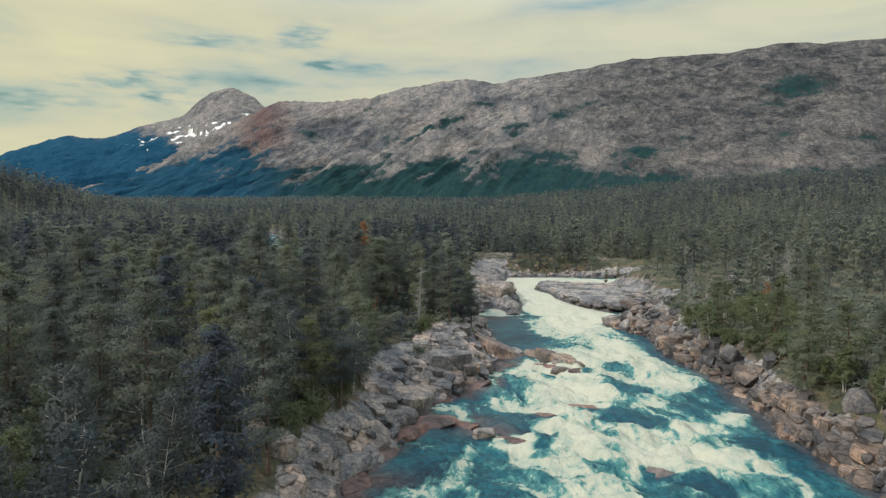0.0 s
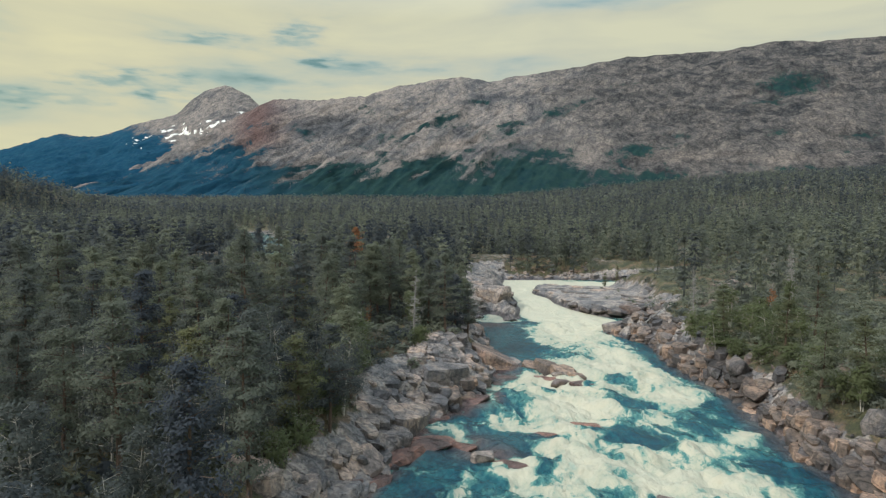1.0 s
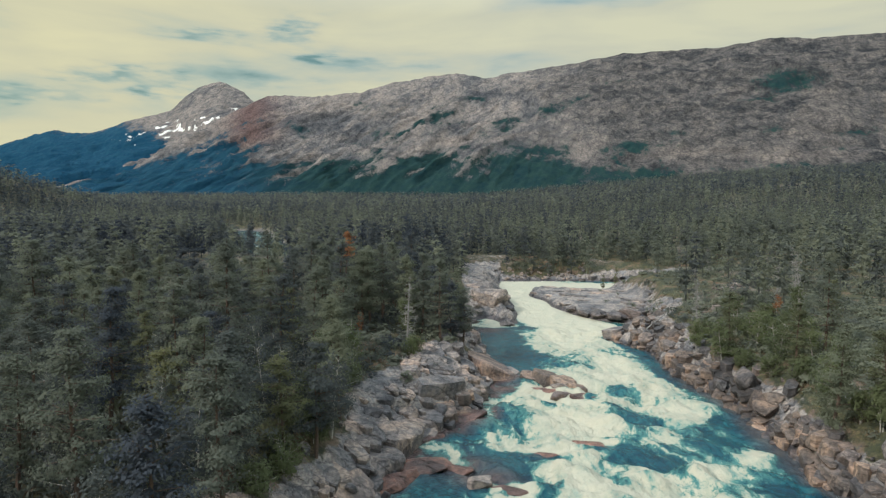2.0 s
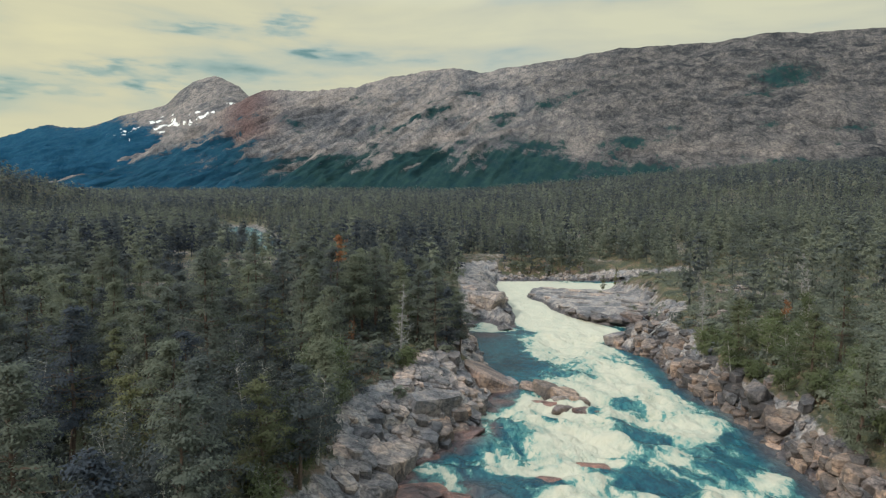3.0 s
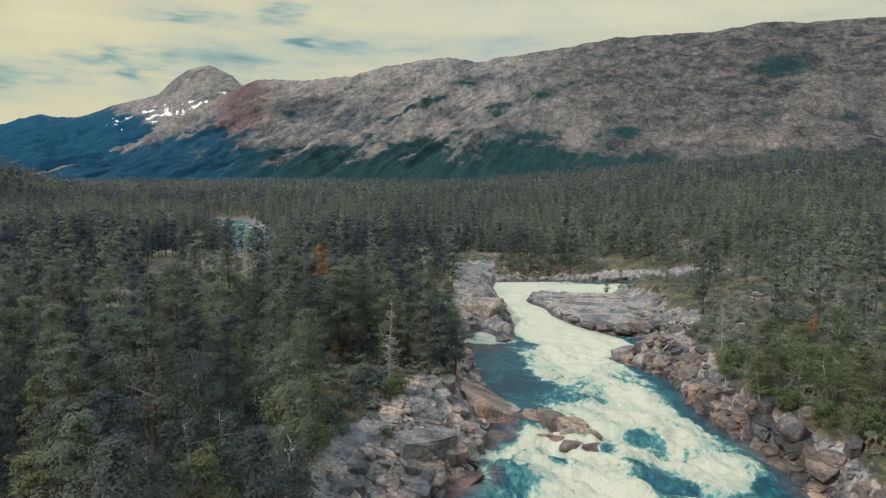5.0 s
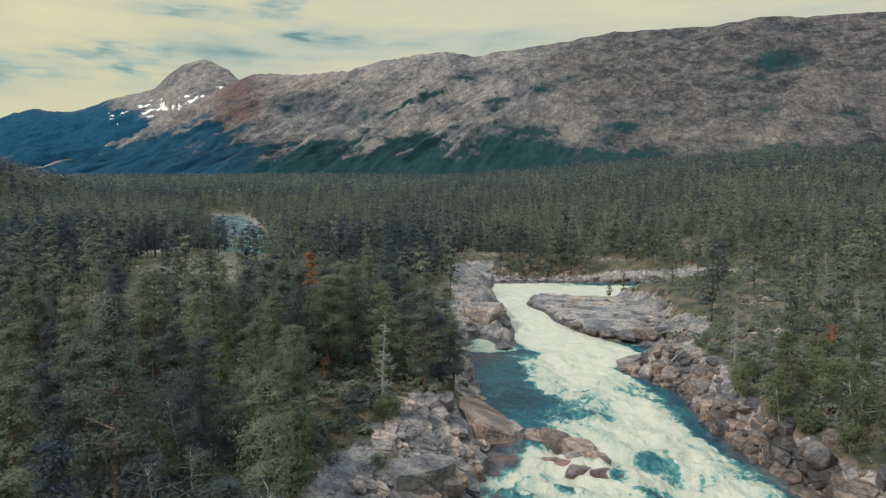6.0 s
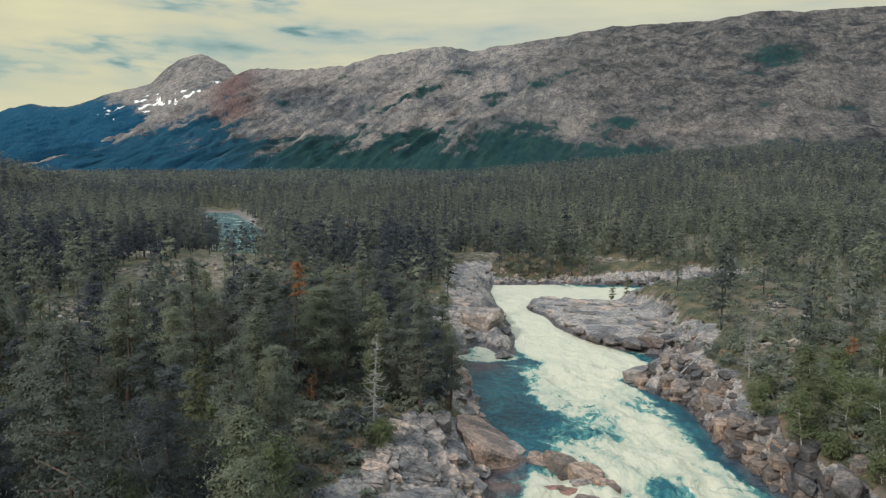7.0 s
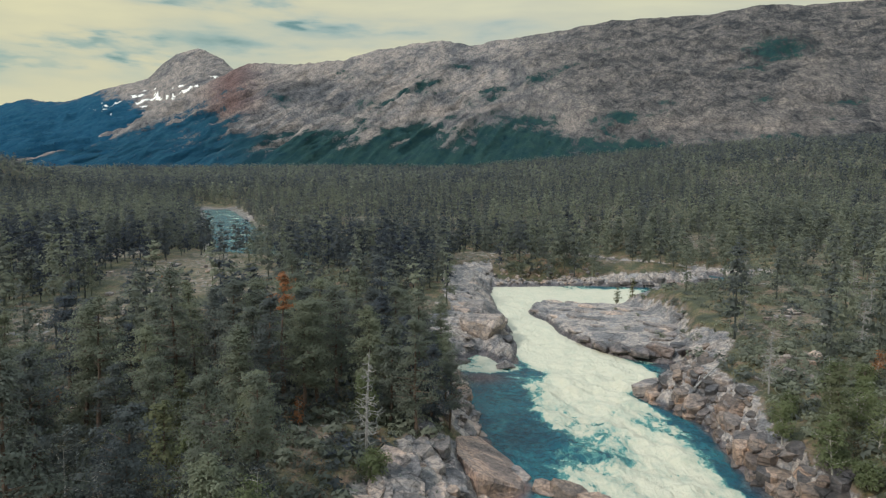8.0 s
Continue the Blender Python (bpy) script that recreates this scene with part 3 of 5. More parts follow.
def build_river():
    step = 0.36
    xs, ys = np.arange(-16, 125, step), np.arange(34, 256, step)
    X, Y = [g.ravel() for g in np.meshgrid(xs, ys)]
    d = shore(X, Y)
    keep = d < 1.2
    U, V = X + 0.28 * (Y - 100), Y
    wx, wy = 4.0 * fbm(X / 10, Y / 12, 60, 3), 4.0 * fbm(X / 10, Y / 12, 65, 3)
    fx, fy = 1.2 * fbm(X / 2.6, Y / 3.2, 66, 3), 1.2 * fbm(X / 2.6, Y / 3.2, 67, 3)
    big = fbm((U + wx) / 7.0, (V + wy) / 11.0, 61, 3)
    turb = fbm((U + wx + fx) / 2.6, (V + wy + fy) / 4.6, 68, 5, 0.62)
    veins = ridged((U + wx + 1.5 * fx) / 3.2, (V + wy + 1.5 * fy) / 6.0, 69, 4)
    chute = ramp(Y + 0.6 * wy, 127, 141) * (1 - ramp(np.abs(X - np.interp(Y, [128, 140, 150, 160, 175, 195], [28.5, 31, 34, 30, 26, 25]) + 0.25 * wx), 8, 11.5))
    upper = ramp(Y, 186, 198) * (1 - ramp(X + 0.5 * wx, 62, 74)) * (1 - 0.85 * ramp(Y + 0.4 * wy, 225, 231) * ramp(X, 36, 56))
    stream = (1 - ramp(np.abs(X - np.interp(Y, [40, 70, 90, 110, 130, 150], [17, 20, 22, 26, 28, 31])), 7, 15)) * (1 - ramp(Y, 140, 160))
    rapids = (1 - ramp(Y, 98, 112)) * ramp(X, -6, 6)
    calm = 0
    for cx, cy, rx, ry, k in DEEPS:
        calm = np.maximum(calm, k * (1 - ramp(np.hypot((X - cx + 0.5 * wx) / rx, (Y - cy + 0.5 * wy) / ry), 0.45, 1.15)))
    side = 1 - ramp(np.hypot(X - 12.0, (Y - 156.5) * 0.9) + 0.5 * fx, 4.0, 6.2)
    tail = ramp(Y, 96, 110) * (1 - ramp(Y, 148, 158)) * (1 - ramp(np.abs(X - np.interp(Y, [100, 130, 150], [27, 28, 31])), 6.5, 10.5))
    crest = 0
    for cx, cy, rx, ry, k in CRESTS:
        crest = np.maximum(crest, k * np.exp(-(((X - cx + 0.5 * wx) / rx) ** 2 + ((Y - cy + 0.5 * wy) / ry) ** 2)))
    foam = crest - 0.22 + 0.30 * (1 - ramp(X, -4, 5)) * (1 - ramp(Y, 58, 70)) + 0.36 * stream + 0.30 * rapids + 0.40 * big + 0.66 * turb + 0.52 * veins - 0.80 * calm * (1 - side) + 0.75 * side + 0.34 * tail
    for cx, cy, rad in AWASH:
        foam = foam + 0.55 * np.exp(-((np.hypot(X - cx + 0.2 * fx, Y - cy + 0.6) - rad) / 0.9) ** 2)
    foam = foam + 0.45 * np.exp(-((d + 0.5) / 0.45) ** 2) * (0.3 + turb)
    foam = foam * (1 - chute) + chute * (1.22 + 0.12 * turb)
    foam = foam * (1 - upper) + upper * (1.12 + 0.15 * turb)
    foam = foam - 0.2 * (1 - ramp(-d, 0.2, 1.8)) * (1 - upper) * (1 - chute)
    foam = foam - 0.12 * (1 - ramp(Y, 66, 84)) - 0.12 * (1 - ramp(Y, 60, 76)) * ramp(X, 6, 14)
    slack = (1 - ramp(-d + 0.9 * fx, 1.0, 3.4)) * ramp(X, 24, 28) * ramp(Y, 52, 70) * (1 - ramp(Y, 142, 150))
    foam = foam - 0.9 * slack
    below = 1 - ramp(Y, 36, 50)
    foam = foam * (1 - below) + below * (0.35 + 0.6 * fbm(X / 9, Y / 14, 84, 3))
    foam = np.clip(foam, -0.3, 1.3)
    rough = 0.62 * (0.30 + stream + rapids + 0.3 * chute) * (1 - 0.7 * np.clip(calm, 0, 1)) * ramp(-d, -0.3, 3)
    Z = water_level(Y) + rough * (fbm(U / 3.2, V / 4.2, 70, 3) * 1.1 + 0.5 * ridged((U + wx) / 5.0, V / 2.6, 75, 3)) + 0.05 * fbm(X / 1.1, Y / 1.1, 77, 2)
    shelf = np.interp(Y, [54, 62, 80, 96, 108, 114, 140, 150, 158], [3.5, 3.0, 4.0, 3.5, 3.0, 0.6, 1.2, 3.5, 1.0])
    shallow = (1 - ramp(-d + 0.9 * fx, 0.3 * shelf, shelf)) * np.where(X < 23, 1.0, 0.6)
    for cx, cy, rad in ((11, 103, 4.5), (5, 71.5, 3.5), (2, 75, 4.0), (-6, 58, 3.5), (12.5, 148.5, 4.0)):
        shallow = np.maximum(shallow, np.exp(-((X - cx + 0.4 * wx) ** 2 + 2.0 * (Y - cy + 0.3 * wy) ** 2) / rad ** 2))
    idx = np.where(keep, np.cumsum(keep) - 1, -1)
    f = idx[grid_faces(len(xs), len(ys), keep)]
    me = mesh_of("river", np.stack([X, Y, Z], 1)[keep], f, M_WATER, True, foam=foam[keep], shallow=shallow[keep])
    tagged(new("river", me), "turquoise river with white foaming rapids between rocky banks", "river", kind="structure")
    # the reach below, under the flight's start
    xs, ys = np.arange(-66, 60, 3.0), np.arange(-400.3, 36, 3.0)
    X, Y = [g.ravel() for g in np.meshgrid(xs, ys)]
    keep = shore(X, Y) < 4
    idx = np.where(keep, np.cumsum(keep) - 1, -1)
    Z = water_level(Y) + 0.2 * fbm(X / 7, Y / 7, 83, 3) - 0.02
    foam = 0.35 + 0.6 * fbm(X / 9, Y / 14, 84, 3)
    me = mesh_of("lower_river", np.stack([X, Y, Z], 1)[keep], idx[grid_faces(len(xs), len(ys), keep)], M_WATER, True, foam=foam[keep])
    tagged(new("lower_river", me), "foaming turquoise river running on downstream", "river", kind="structure")
    # the reach seen far upstream between the trees
    xs, ys = np.arange(-270, 130, 2.5), np.arange(240, 780, 2.5)
    X, Y = [g.ravel() for g in np.meshgrid(xs, ys)]
    keep = (shore(X, Y) < 3.5) & ~((Y < 256) & (X > 80))
    idx = np.where(keep, np.cumsum(keep) - 1, -1)
    Z = water_level(Y) + 0.3 * fbm(X / 6, Y / 6, 81, 3)
    foam = 0.02 + 1.0 * fbm(X / 7, Y / 4, 82, 3)
    me = mesh_of("upper_river", np.stack([X, Y, Z], 1)[keep], idx[grid_faces(len(xs), len(ys), keep)], M_WATER, True, foam=foam[keep])
    tagged(new("upper_river", me), "blue river reach glimpsed far off between pines", "river", kind="structure")


build_river()


# ---------------------------------------------------------------- mountains
# heath and scrub on the ridge: sideways and upward slope, half widths, rise, strength
SCRUB = [(0.563, 0.219, 0.060, 0.018, 0.0, 0.75), (0.545, 0.203, 0.05, 0.010, 0.1, 0.6), (0.497, 0.187, 0.04, 0.007, 0.1, 0.55), (0.661, 0.134, 0.055, 0.008, 0.0, 0.6), (0.537, 0.143, 0.04, 0.006, 0.0, 0.5), (0.63, 0.118, 0.05, 0.007, 0.0, 0.5),
         (0.180, 0.170, 0.045, 0.010, 0.38, 0.75), (0.105, 0.139, 0.045, 0.011, 0.38, 0.75), (0.235, 0.187, 0.025, 0.006, 0.35, 0.5), (0.014, 0.165, 0.030, 0.008, 0.3, 0.6), (0.058, 0.188, 0.014, 0.006, 0.2, 0.6), (0.377, 0.134, 0.04, 0.006, 0.0, 0.5),
         (0.324, 0.110, 0.060, 0.011, 0.1, 0.6), (0.147, 0.098, 0.09, 0.030, 0.1, 0.6), (-0.03, 0.086, 0.10, 0.022, 0.15, 0.45), (-0.119, 0.180, 0.012, 0.010, 0.0, 0.7), (-0.225, 0.140, 0.028, 0.012, -0.4, 0.7), (-0.10, 0.130, 0.035, 0.010, 0.4, 0.5), (0.30, 0.215, 0.03, 0.005, 0.2, 0.4)]
# pale scree and bare slabs on the ridge, likewise
SCREES = [(0.03, 0.121, 0.070, 0.006, 0.20, 0.9), (-0.083, 0.083, 0.032, 0.008, 0.45, 0.8), (-0.262, 0.124, 0.028, 0.007, 0.6, 0.9), (0.232, 0.108, 0.028, 0.016, 0.0, 0.6), (-0.19, 0.102, 0.035, 0.007, 0.5, 0.8), (-0.50, 0.076, 0.022, 0.008, 0.3, 0.35),
          (-0.36, 0.080, 0.032, 0.006, 0.1, 0.4), (-0.165, 0.176, 0.055, 0.018, 0.2, 0.55), (0.40, 0.106, 0.07, 0.010, 0.05, 0.6), (0.53, 0.100, 0.08, 0.008, 0.05, 0.5), (0.12, 0.125, 0.05, 0.006, 0.2, 0.7)]


def spots(u, w, places):
    v = 0 * u
    for cu, cw, ru, rw, rise, k in places:
        du, dw = u - cu, w - cw - rise * (u - cu)
        v = np.maximum(v, k * np.exp(-(du / ru) ** 2 - (dw / rw) ** 2))
    return v


def build_mountain(name, label, us, el, base_y, crest_y, seed, nu, nv, lo, hi, veg_line, snowy):
    """A flank from base to crest: us and el give the skyline as sideways and upward slopes from the start of the flight."""
    u = np.linspace(lo, hi, nu)
    v = np.r_[np.linspace(0, 1, nv), np.linspace(1.02, 1.35, 12)]
    Ug, Vg = [g.ravel() for g in np.meshgrid(u, v)]
    cy = np.interp(Ug, [lo, hi], crest_y)
    by = np.interp(Ug, [lo, hi], base_y)
    Y = by + (cy - by) * Vg
    X = Ug * Y
    crest = 24 + np.interp(Ug, us, el) * cy
    prof = np.where(Vg < 1, 0.30 * Vg + 0.70 * Vg ** (2.4 if snowy else 1.6), 1 - 0.5 * (Vg - 1))
    base = 60.0
    Z = base + (crest - base) * prof - 30 * (1 - ramp(Vg, 0, 0.06))
    mid = ramp(Vg, 0.02, 0.25) * (1 - 0.75 * ramp(Vg, 0.75, 1.0))
    sh = X - 1.35 * Z
    diag = 1 - 0.75 * ramp(Ug, -0.05, 0.30)
    rel = (52 * ridged(sh / 380, (Z + 0.7 * X) / 1500, seed, 4) + 42 * fbm(sh / 90, (Z + 0.7 * X) / 260, seed + 5, 4) + 30 * ridged(sh / 48, (Z + 0.7 * X) / 130, seed + 9, 3)) * diag
    rel = rel + (1 - diag) * (34 * fbm(X / 260, Z / 90, seed + 12, 4) + 26 * ridged((X - 0.6 * Z) / 120, Z / 46, seed + 14, 4))
    Z = Z + rel * mid + 4 * fbm(X / 50, Y / 50, seed + 3, 3) * ramp(Vg, 0.6, 1)
    along = Z + 0.7 * X
    n = 0.6 * fbm(sh / 120, along / 420, seed + 20, 4) * diag + 0.30 * fbm(X / 60, Z / 40, seed + 24, 3) + 0.25 * fbm(X / 300, Z / 90, seed + 27, 3)
    n = n + 0.20 * ridged(sh / 26, along / 90, seed + 33, 3) + 0.22 * fbm(X / 24, Z / 16, seed + 37, 3)
    n = n + (1 - diag) * 0.7 * fbm((X - 0.8 * Z) / 210, (Z + 0.15 * X) / 45, seed + 29, 4)
    e = ((Z - 24) / Y - 0.04) / (np.interp(Ug, us, el) - 0.04)
    line = np.interp(Ug, veg_line[0], veg_line[1])
    veg = np.clip(0.5 + np.maximum((line - e) * 3.2, -0.40) + 1.35 * n, 0, 1)
    veg = veg * (1 - 0.8 * ramp(e, 0.72, 0.92) * diag)
    # blue share of the scrub colour, where distance haze is painted in
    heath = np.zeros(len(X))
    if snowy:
        # scrub up the left shoulder stands in for cloud shadow and haze
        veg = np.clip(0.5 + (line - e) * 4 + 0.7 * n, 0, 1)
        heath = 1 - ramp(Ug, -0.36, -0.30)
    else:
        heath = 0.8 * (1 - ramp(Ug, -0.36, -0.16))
    iron = np.exp(-((Ug + 0.285) / 0.042) ** 2) * ramp(e, 0.42, 0.62) * (0 if snowy else 1)
    scree = ramp(ridged(sh / 95 + 0.4 * fbm(X / 200, Z / 120, seed + 41, 2), along / 1100, seed + 40, 2), 0.45, 0.8) * ramp(e, 0.05, 0.2) * (1 - ramp(e, 0.62, 0.85)) * diag * (0.15 if snowy else 1) * (0.2 + 0.8 * ramp(Ug, -0.36, -0.25))
    plateau = np.zeros(len(X))
    if not snowy:
        wob = fbm(X / 130, Z / 60, seed + 50, 3)
        su, sw = Ug + 0.03 * wob, (Z - 24) / Y + 0.010 * fbm(X / 90, Z / 40, seed + 53, 3)
        veg = np.clip(0.90 * veg * (1 - 0.75 * ramp(Ug, 0.0, 0.2) * ramp(sw, 0.095, 0.125)) + 0.95 * spots(su, sw, SCRUB) + 0.45 * fbm(X / 22, Z / 14, seed + 57, 3) * spots(su, sw, SCRUB) - 0.02, 0, 1)
        scree = np.clip(0.7 * scree + spots(su, sw, SCREES), 0, 1)
        plateau = ramp(Ug + 0.10 * wob, 0.06, 0.34)
    veg = np.clip(veg - 0.75 * scree, 0, 1)
    snow = np.zeros(len(X))
    if snowy:
        patch = fbm((X - 1.2 * Z) / 42, Z / 13, seed + 30, 3)
        zone = np.exp(-((Ug + 0.40) / 0.12) ** 4) * np.exp(-(((Z - 24) / Y - 0.139 - 0.24 * (Ug + 0.415)) / 0.015) ** 2)
        snow = np.clip(0.1 + 0.95 * zone * (0.24 + 1.25 * patch), 0, 1)
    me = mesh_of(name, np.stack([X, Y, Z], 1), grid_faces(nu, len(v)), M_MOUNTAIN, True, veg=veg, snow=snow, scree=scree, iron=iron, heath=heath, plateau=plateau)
    tagged(new(name, me), label, "mountain", kind="structure")


build_mountain("mountain_ridge", "long bare granite mountain ridge with wooded lower slopes",
               [-0.62, -0.52, -0.45, -0.36, -0.30, -0.27, -0.238, -0.128, -0.074, 0.032, 0.085, 0.191, 0.297, 0.438, 0.526, 0.596, 0.692, 1.3],
               [0.04, 0.075, 0.10, 0.142, 0.172, 0.188, 0.190, 0.193, 0.207, 0.222, 0.218, 0.235, 0.256, 0.266, 0.281, 0.281, 0.288, 0.30],
               (1750, 1250), (3700, 2600), 100, 700, 220, -0.66, 1.0, ([-0.55, -0.40, -0.30, -0.24, -0.13, 0.0, 0.2, 0.35, 0.45, 0.7], [0.85, 0.75, 0.62, 0.42, 0.32, 0.30, 0.29, 0.24, 0.10, 0.04]), False)
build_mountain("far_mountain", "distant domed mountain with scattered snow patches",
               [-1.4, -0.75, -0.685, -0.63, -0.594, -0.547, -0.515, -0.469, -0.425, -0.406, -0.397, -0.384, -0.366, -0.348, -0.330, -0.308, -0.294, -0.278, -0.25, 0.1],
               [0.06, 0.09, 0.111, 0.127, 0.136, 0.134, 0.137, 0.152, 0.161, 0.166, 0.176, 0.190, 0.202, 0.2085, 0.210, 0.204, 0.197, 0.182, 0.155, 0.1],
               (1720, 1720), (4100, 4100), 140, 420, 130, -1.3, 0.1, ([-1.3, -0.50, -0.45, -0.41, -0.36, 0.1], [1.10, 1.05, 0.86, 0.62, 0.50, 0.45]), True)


# ---------------------------------------------------------------- rocks
def rock_mesh(name, seed, size, material, points=15, bevel=0.05, flat_top=0.5):
    """An angular, slightly worn block: the hull of random points."""
    r = random.Random(seed)
    bm = bmesh.new()
    for _ in range(points):
        v = Vector((r.gauss(0, 1), r.gauss(0, 1), r.gauss(0, 1))).normalized()
        k = max(abs(v.x), abs(v.y), abs(v.z)) ** 0.65
        v = v / k * r.uniform(0.85, 1.0) * 0.5
        v.z = max(-0.5, min(v.z, flat_top * r.uniform(0.8, 1.0)))
        bm.verts.new((v.x * size[0], v.y * size[1], v.z * size[2]))
    res = bmesh.ops.convex_hull(bm, input=bm.verts)
    junk = [g for g in res["geom_interior"] + res["geom_unused"] if isinstance(g, bmesh.types.BMVert)]
    bmesh.ops.delete(bm, geom=list(set(junk)), context="VERTS")
    bmesh.ops.dissolve_limit(bm, angle_limit=radians(14), verts=bm.verts, edges=bm.edges)
    bmesh.ops.bevel(bm, geom=list(bm.edges), offset=bevel * min(size), segments=1, affect="EDGES", profile=0.6, clamp_overlap=True)
    bmesh.ops.triangulate(bm, faces=bm.faces)
    long_edges = [e for e in bm.edges if e.calc_length() > 0.16]
    bmesh.ops.subdivide_edges(bm, edges=long_edges, cuts=1)
    bmesh.ops.triangulate(bm, faces=bm.faces)
    for v in bm.verts:
        q = v.co * 5 + Vector((seed, 0, 0))
        v.co += v.co.normalized() * (0.035 * noise.noise(q) + 0.02 * noise.noise(q * 2.7)) * (min(size) ** 0.5)
    me = bpy.data.meshes.new(name)
    bm.to_mesh(me)
    bm.free()
    me.materials.append(material)
    return me


def slab_mesh(name, seed, wide, thick, material):
    """A split ledge: an irregular many-sided outline with steep broken sides and a worn upper edge."""
    r = random.Random(seed)
    n = r.randint(6, 9)
    bm = bmesh.new()
    rings = []
    shear = (r.uniform(-0.08, 0.08), r.uniform(-0.08, 0.08))
    outline = [((k + r.uniform(-0.3, 0.3)) / n * 2 * math.pi, r.uniform(0.78, 1.08)) for k in range(n)]
    for level, grow in ((-0.5, 1.04), (0.1, 1.0), (0.44, 0.97), (0.5, 0.90)):
        ring = []
        for a, q in outline:
            q *= grow * r.uniform(0.96, 1.04)
            ring.append(bm.verts.new((0.5 * q * math.cos(a) + shear[0] * level, 0.5 * wide * q * math.sin(a) + shear[1] * level, thick * (level + r.uniform(-0.06, 0.06)))))
        rings.append(ring)
    for lo, hi in zip(rings, rings[1:]):
        for k in range(n):
            bm.faces.new((lo[k], lo[(k + 1) % n], hi[(k + 1) % n], hi[k]))
    bm.faces.new(rings[-1])
    bm.faces.new(rings[0][::-1])
    bmesh.ops.poke(bm, faces=[f for f in bm.faces if len(f.verts) > 4], offset=0.01)
    bmesh.ops.triangulate(bm, faces=bm.faces)
    me = bpy.data.meshes.new(name)
    bm.to_mesh(me)
    bm.free()
    me.materials.append(material)
    return me


BLOCKS = [rock_mesh("boulder", 10 + k, (1, random.Random(k).uniform(0.6, 0.9), random.Random(k + 50).uniform(0.5, 0.75)), M_ROCK) for k in range(12)]
DARKS = [rock_mesh("dark_rock", 120 + k, (1, 0.65, 0.45), M_DARKWET, 16, 0.07, 0.45) for k in range(4)]
DARK_BLOCKS = [rock_mesh("dark_boulder", 160 + k, (1, 0.75, 0.6), M_SLATY) for k in range(5)]
BIGS = [rock_mesh("outcrop", 140 + k, (1, 0.75, 0.5), M_ROCK, 40, 0.05, 0.42) for k in range(4)]
SLABS = [slab_mesh("slab", 40 + k, random.Random(k).uniform(0.4, 0.7), random.Random(k + 70).uniform(0.20, 0.40), M_ROCK) for k in range(14)]
DARK_SLABS = [slab_mesh("dark_slab", 400 + k, random.Random(k).uniform(0.4, 0.7), random.Random(k + 70).uniform(0.20, 0.38), M_SLATY) for k in range(10)]
WETS = [rock_mesh("wet_rock", 80 + k, (1, 0.6, 0.28), M_WET, 16, 0.08, 0.4) for k in range(5)]


PINKS = [slab_mesh("pink_block", 300 + k, random.Random(k).uniform(0.55, 0.8), random.Random(k + 5).uniform(0.3, 0.5), M_PINK) for k in range(6)]


def place_rock(mesh, x, y, size, sink, tilt=(0, 0), turn=0.0, name="boulder", label="", group="", z=None):
    ob = new(name, mesh)
    if z is None:
        z = float(ground_height(np.array([x]), np.array([y]))[0])
    ob.matrix_world = pose(x, y, z - sink, tilt[0], tilt[1], turn) @ Matrix.Scale(size, 4)
    return tagged(ob, label, "rock", group)


def bank_x(y, left):
    line = np.array(LEFT_BANK if left else RIGHT_BANK[::-1], float)
    line = line[line[:, 1] < (153 if left else 146)]
    return float(np.interp(y, line[:, 1], line[:, 0]))


def scatter_bank_rocks():
    r = random.Random(4)
    n = 0
    while n < 520:
        y = r.uniform(48, 150)
        left = r.random() < 0.5
        out = abs(r.gauss(0, 1)) * (4.6 if left else 3.0) - 0.8
        x = bank_x(y, left) + (-out if left else out)
        d = float(shore(np.array([x]), np.array([y]))[0])
        if d < -0.9 or d > 10 or slab_zone(np.array([x]), np.array([y]))[0] > 0.4 or (left and y < 82 and r.random() < 0.72):
            continue
        size = r.choice((0.6, 0.8, 1.0, 1.4, 1.8, 2.4, 3.2) if left else (0.7, 1.0, 1.4, 1.9, 2.5)) * r.uniform(0.8, 1.25)
        turn = (-60 if left else 52) + r.gauss(0, 11)
        tilt = (r.gauss(7, 4), r.gauss(11 if left else -11, 5))
        if d < 0.5 and r.random() < 0.75:
            place_rock(r.choice(DARKS), x, y, size * 1.2, 0.1 * size, (r.gauss(0, 8), r.gauss(0, 8)), turn, "wet_boulder",
                       "dark wet boulder at the water's edge", "wet boulders")
        elif d < 2.6 and r.random() < (0.35 if left else 0.62):
            place_rock(r.choice(PINKS), x, y, size * 1.35, -0.04 * size, tilt, turn, "rock_block", "sharp-edged pinkish tan granite block at the waterline", "pink blocks")
        elif r.random() < 0.82:
            size *= 1.5
            dark = not left
            place_rock(r.choice(DARK_SLABS if dark else SLABS), x, y, size, -0.04 * size, tilt, turn, "rock_slab",
                       "dark layered granite slab on the river bank" if dark else "tilted grey-pink granite slab on the river bank", "bank slabs")
        else:
            place_rock(r.choice(BLOCKS if left else DARK_BLOCKS), x, y, size, -0.02 * size, (r.gauss(0, 12), r.gauss(0, 12)), turn + r.uniform(-40, 40), "boulder",
                       "angular grey-brown granite boulder on the river bank" if left else "angular dark granite boulder on the river bank", "bank boulders")
        n += 1


scatter_bank_rocks()


